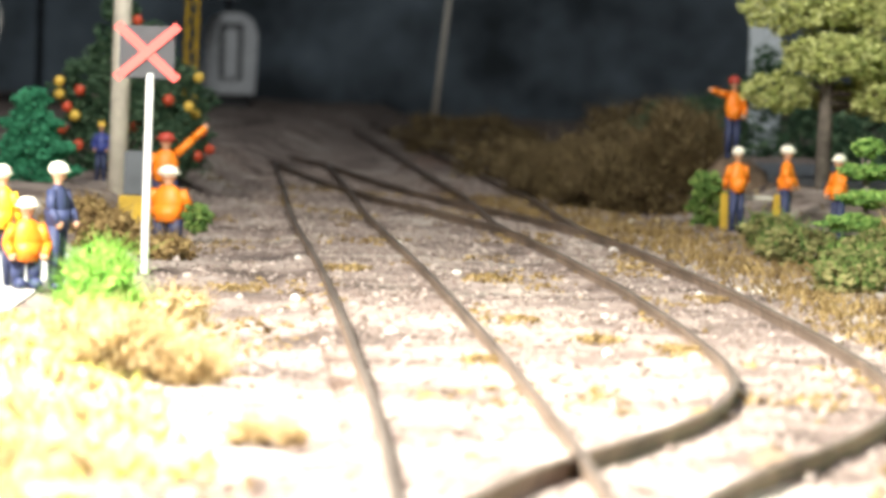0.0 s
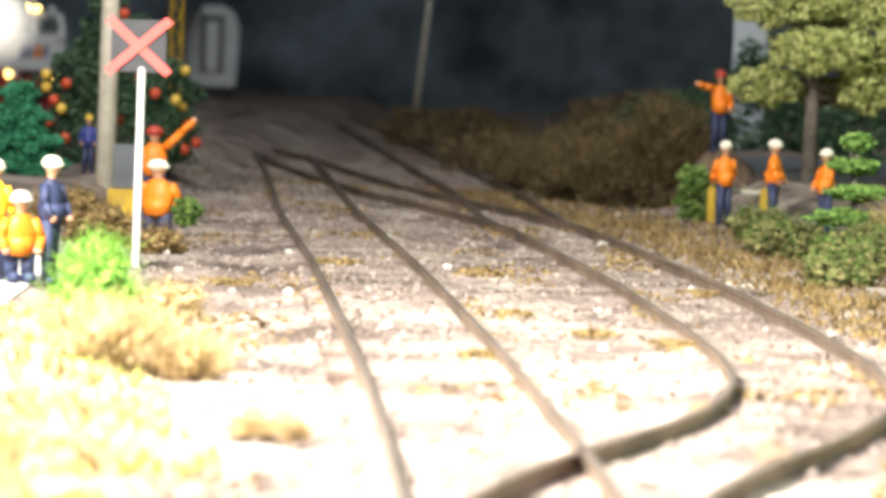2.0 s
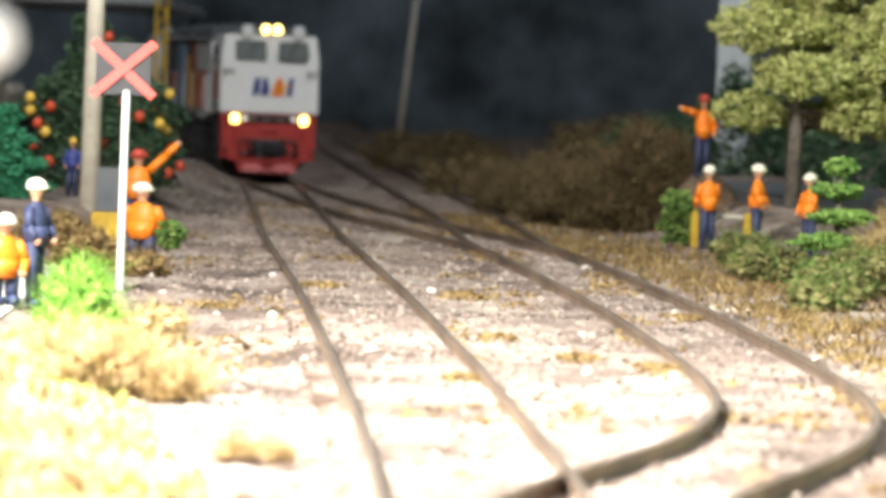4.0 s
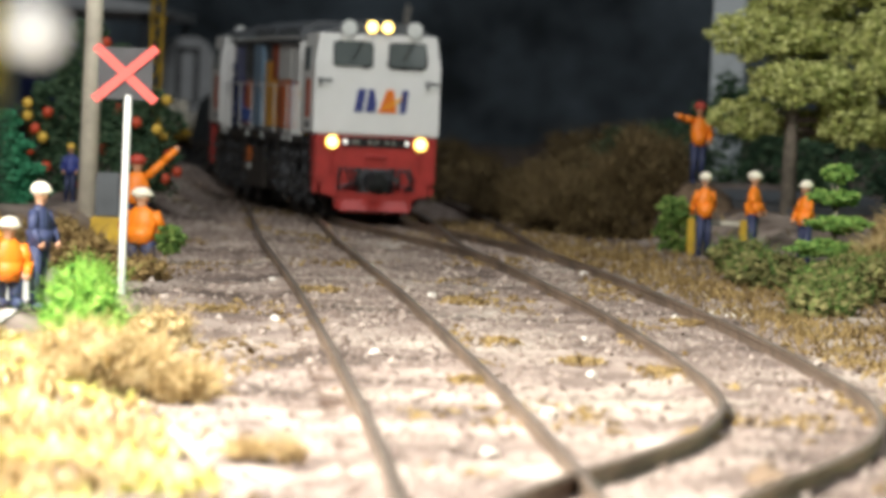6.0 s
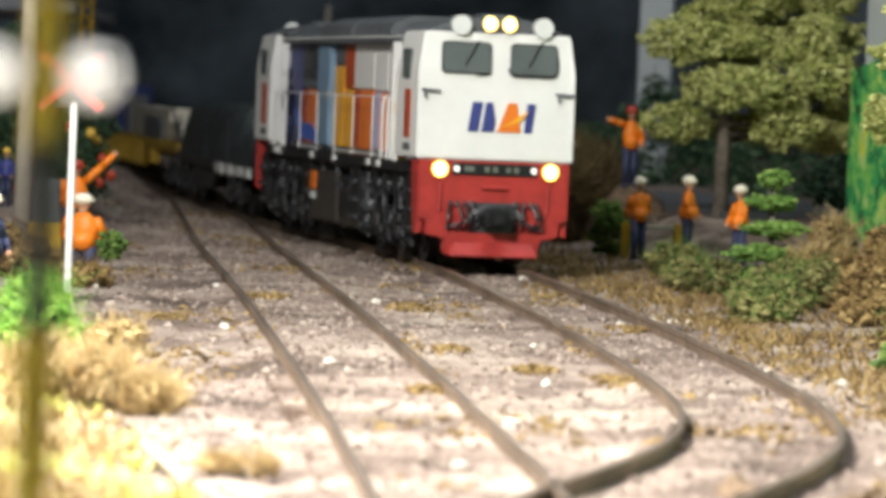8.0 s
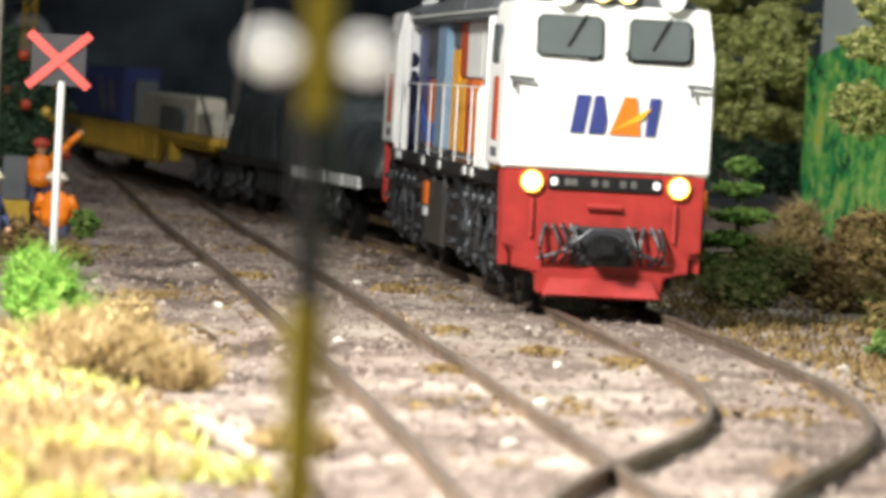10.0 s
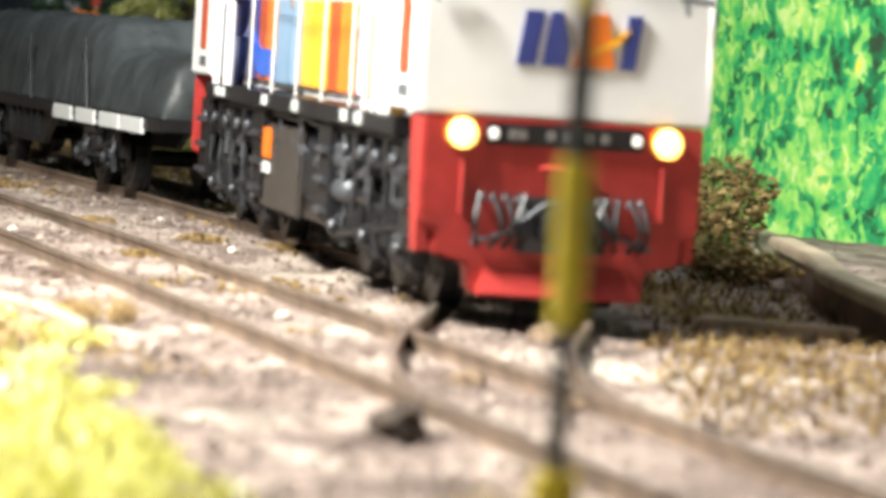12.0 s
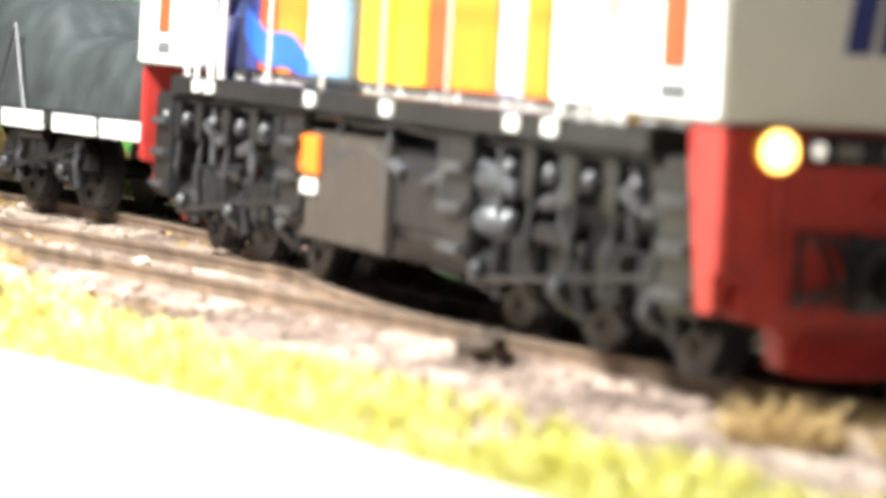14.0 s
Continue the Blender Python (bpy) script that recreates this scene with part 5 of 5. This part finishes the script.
def tarp_wagon():
    w = thing("covered_wagon", "low wagon under a creased dark grey tarpaulin", "railway wagon")
    bm = bmesh.new()
    nx, ny = 36, 110
    rows = []
    for j in range(ny + 1):
        y = 12 + 161.5 * j / ny
        end = min(1.0, min(j, ny - j) / 2)
        low = 1.0 if y > 62 else 0.62 if y < 56 else 0.62 + 0.063 * (y - 56)
        row = []
        for i in range(nx + 1):
            a = -1 + 2 * i / nx
            x = 13.6 * a * (0.97 + 0.03 * end)
            z = 13.4 + (14.2 * low * (1 - abs(a) ** 8)) * (0.55 + 0.45 * end ** 0.6)
            z += 0.9 * noise.noise((x * 0.25, y * 0.12, 2)) + 0.7 * abs(noise.noise((x * 0.5, y * 0.45, 6)))
            x += 0.7 * noise.noise((y * 0.3, z * 0.12, 4)) * abs(a)
            row.append(bm.verts.new((x, y, z if 0 < i < nx else 12.9)))
        rows.append(row)
    for a, b in zip(rows, rows[1:]):
        for i in range(nx):
            bm.faces.new((a[i], a[i + 1], b[i + 1], b[i]))
    for row in (rows[0], rows[-1]):
        base = [bm.verts.new((v.co.x, v.co.y, 12.9)) for v in row]
        for i in range(nx):
            bm.faces.new((row[i], row[i + 1], base[i + 1], base[i]))
    bmesh.ops.recalc_face_normals(bm, faces=bm.faces)
    part("tarpaulin", bm, M["tarp"], w, "creased dark grey tarpaulin", True)
    for y in (66, 112, 168):
        for s in (-1, 1):
            for d in (6, -5):
                bm = bmesh.new()
                rod(bm, (s * 13.9, y, 24.0), (s * 14.1, y + d, 12.6), 0.2, n=5)
                part("lashing_rope", bm, M["pipe"], w)
    bm = bmesh.new()
    box(bm, -14.2, 8, 10.8, 14.2, 174, 13.0, 0.3)
    part("deck", bm, M["black"], w)
    for s in (-1, 1):
        bm = bmesh.new()
        prism(bm, [(92, 10.8), (138, 10.8), (130, 5.0), (103, 5.0)], "x", s * 11.5, s * 12.6)
        part("side_sill", bm, M["black"], w)
        for y in range(104, 130, 6):
            bm = bmesh.new()
            box(bm, min(s * 12.5, s * 13.4), y, 6.0, max(s * 12.5, s * 13.4), y + 1.2, 10.7, 0.1)
            part("stiffener", bm, M["black"], w)
        for y in (20, 36, 54, 72):
            bm = bmesh.new()
            box(bm, min(s * 13.9, s * 14.6), y, 10.2, max(s * 13.9, s * 14.6), y + 14, 12.6, 0.1)
            part("white_board", bm, M["lens_off"], w, "white lettered strip")
    bogie(w, 58, 20, 2, 5.2)
    bogie(w, 155, 20, 2, 5.2)
    return w


def flat_wagon():
    w = thing("flat_wagon", "yellow flat wagon with ribbed side beams", "railway wagon")
    bm = bmesh.new()
    box(bm, -14, 0, 13.5, 14, 330, 15.5, 0.3)
    part("deck", bm, M["yellow"], w)
    for s in (-1, 1):
        bm = bmesh.new()
        prism(bm, [(2, 15.2), (328, 15.2), (328, 12.4), (296, 12.2), (288, 6.4), (96, 6.4), (86, 12.2), (2, 12.4)], "x", s * 12.2, s * 13.2)
        part("side_beam", bm, M["yellow"], w)
        for y in range(100, 282, 14):
            bm = bmesh.new()
            prism(bm, [(y, 14.6), (y + 8, 14.6), (y + 1.5, 7.4), (y, 7.4)], "x", s * 13.1, s * 14.4)
            part("rib", bm, M["yellow"], w)
        bm = bmesh.new()
        box(bm, min(s * 11, s * 14), 70, 8.0, max(s * 11, s * 14), 75, 12.8, 0.2)
        part("bracket", bm, M["yellow"], w)
    bogie(w, 19, 20, 2, 5.2)
    bogie(w, 310, 20, 2, 5.2)
    return w


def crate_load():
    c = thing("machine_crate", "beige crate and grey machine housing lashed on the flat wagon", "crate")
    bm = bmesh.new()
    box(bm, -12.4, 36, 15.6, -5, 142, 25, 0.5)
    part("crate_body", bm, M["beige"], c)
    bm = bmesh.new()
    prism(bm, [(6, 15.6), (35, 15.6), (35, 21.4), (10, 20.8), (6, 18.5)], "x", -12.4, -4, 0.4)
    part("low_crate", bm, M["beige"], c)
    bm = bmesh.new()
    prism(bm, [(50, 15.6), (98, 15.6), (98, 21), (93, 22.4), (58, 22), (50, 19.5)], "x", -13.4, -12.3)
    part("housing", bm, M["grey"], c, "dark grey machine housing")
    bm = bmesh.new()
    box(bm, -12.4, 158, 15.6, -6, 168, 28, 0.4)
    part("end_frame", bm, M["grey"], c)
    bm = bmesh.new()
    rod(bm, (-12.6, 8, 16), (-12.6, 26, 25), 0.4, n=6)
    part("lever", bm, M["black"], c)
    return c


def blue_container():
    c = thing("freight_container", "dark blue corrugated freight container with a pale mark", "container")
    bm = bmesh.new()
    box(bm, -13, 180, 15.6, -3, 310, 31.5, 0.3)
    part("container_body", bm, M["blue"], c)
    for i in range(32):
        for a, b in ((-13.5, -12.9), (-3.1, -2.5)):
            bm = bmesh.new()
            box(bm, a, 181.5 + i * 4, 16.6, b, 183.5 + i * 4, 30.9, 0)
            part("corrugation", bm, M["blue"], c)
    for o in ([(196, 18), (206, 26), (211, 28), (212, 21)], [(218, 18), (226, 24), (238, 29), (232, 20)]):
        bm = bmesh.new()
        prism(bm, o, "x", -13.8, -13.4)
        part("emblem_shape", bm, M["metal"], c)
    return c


LOCO = locomotive()
WAGON = tarp_wagon()
FLAT = flat_wagon()
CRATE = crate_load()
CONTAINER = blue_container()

# the leading face of the locomotive: seconds, x, y in millimetres and heading in degrees
RUN = [(0.0, -420, 1960, 32), (1.0, -300, 1775, 32), (2.0, -190, 1590, 30), (2.7, -130, 1440, 26), (3.1, -106, 1372, 22), (3.5, -81, 1286, 17), (4.0, -59.5, 1172, 13), (5.2, -33, 1000, 11.5),
       (6.5, -6.7, 850, 13.6), (7.0, 6.6, 800, 15.1), (7.5, 15.4, 758, 14.2), (8.6, 23.6, 660, 9), (9.8, 30.2, 558, 4.2), (10.0, 31.4, 538.2, 3.9), (10.5, 35.0, 483.7, 5.2), (11.0, 38.9, 424, 4.9),
       (11.5, 38.9, 374.3, 3.2), (12.0, 33.1, 338.6, -1.4), (12.5, 22.0, 305.1, -7.1), (13.0, 12.9, 272.2, -10.9), (13.5, 3.4, 224.1, -11.3), (14.0, 4.9, 190.2, -7.6)]


def motions():
    line = LINE_B
    s = np.concatenate([[0], np.cumsum(np.hypot(*np.diff(line, axis=0).T))])
    lead = np.array([(-760, 2300), (-560, 2120)])
    line = np.concatenate([lead, line])
    s = np.concatenate([[0], np.cumsum(np.hypot(*np.diff(line, axis=0).T))])

    def spot(v):
        return np.array([np.interp(v, s, line[:, 0]), np.interp(v, s, line[:, 1])])

    def ride(v, a, b):
        """A vehicle whose leading end is at v along the line, on bogies a and b behind it."""
        f, r = spot(v - a), spot(v - b)
        d = (f - r) / np.linalg.norm(f - r)
        q = f + d * a
        return at(q[0], q[1], 0, math.degrees(math.atan2(d[0], -d[1])))

    walk(LOCO, [(t, at(x, y, 0, a)) for t, x, y, a in RUN])
    front = [(t, np.interp(-y, -line[:, 1], s)) for t, x, y, a in RUN]
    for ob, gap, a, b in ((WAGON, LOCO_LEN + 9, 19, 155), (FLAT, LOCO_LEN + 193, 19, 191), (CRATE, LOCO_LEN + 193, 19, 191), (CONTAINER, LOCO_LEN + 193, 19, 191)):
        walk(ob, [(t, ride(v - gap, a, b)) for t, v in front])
    times = np.arange(0, 14.001, 1 / 30)
    gone = np.interp(times, [t for t, v in front], [v for t, v in front])
    for axle, y, radius in WHEELS:
        walk(axle, [(t, at(0, y, radius) @ Matrix.Rotation(v * 0.97 / radius, 4, "X")) for t, v in zip(times, gone)])


motions()
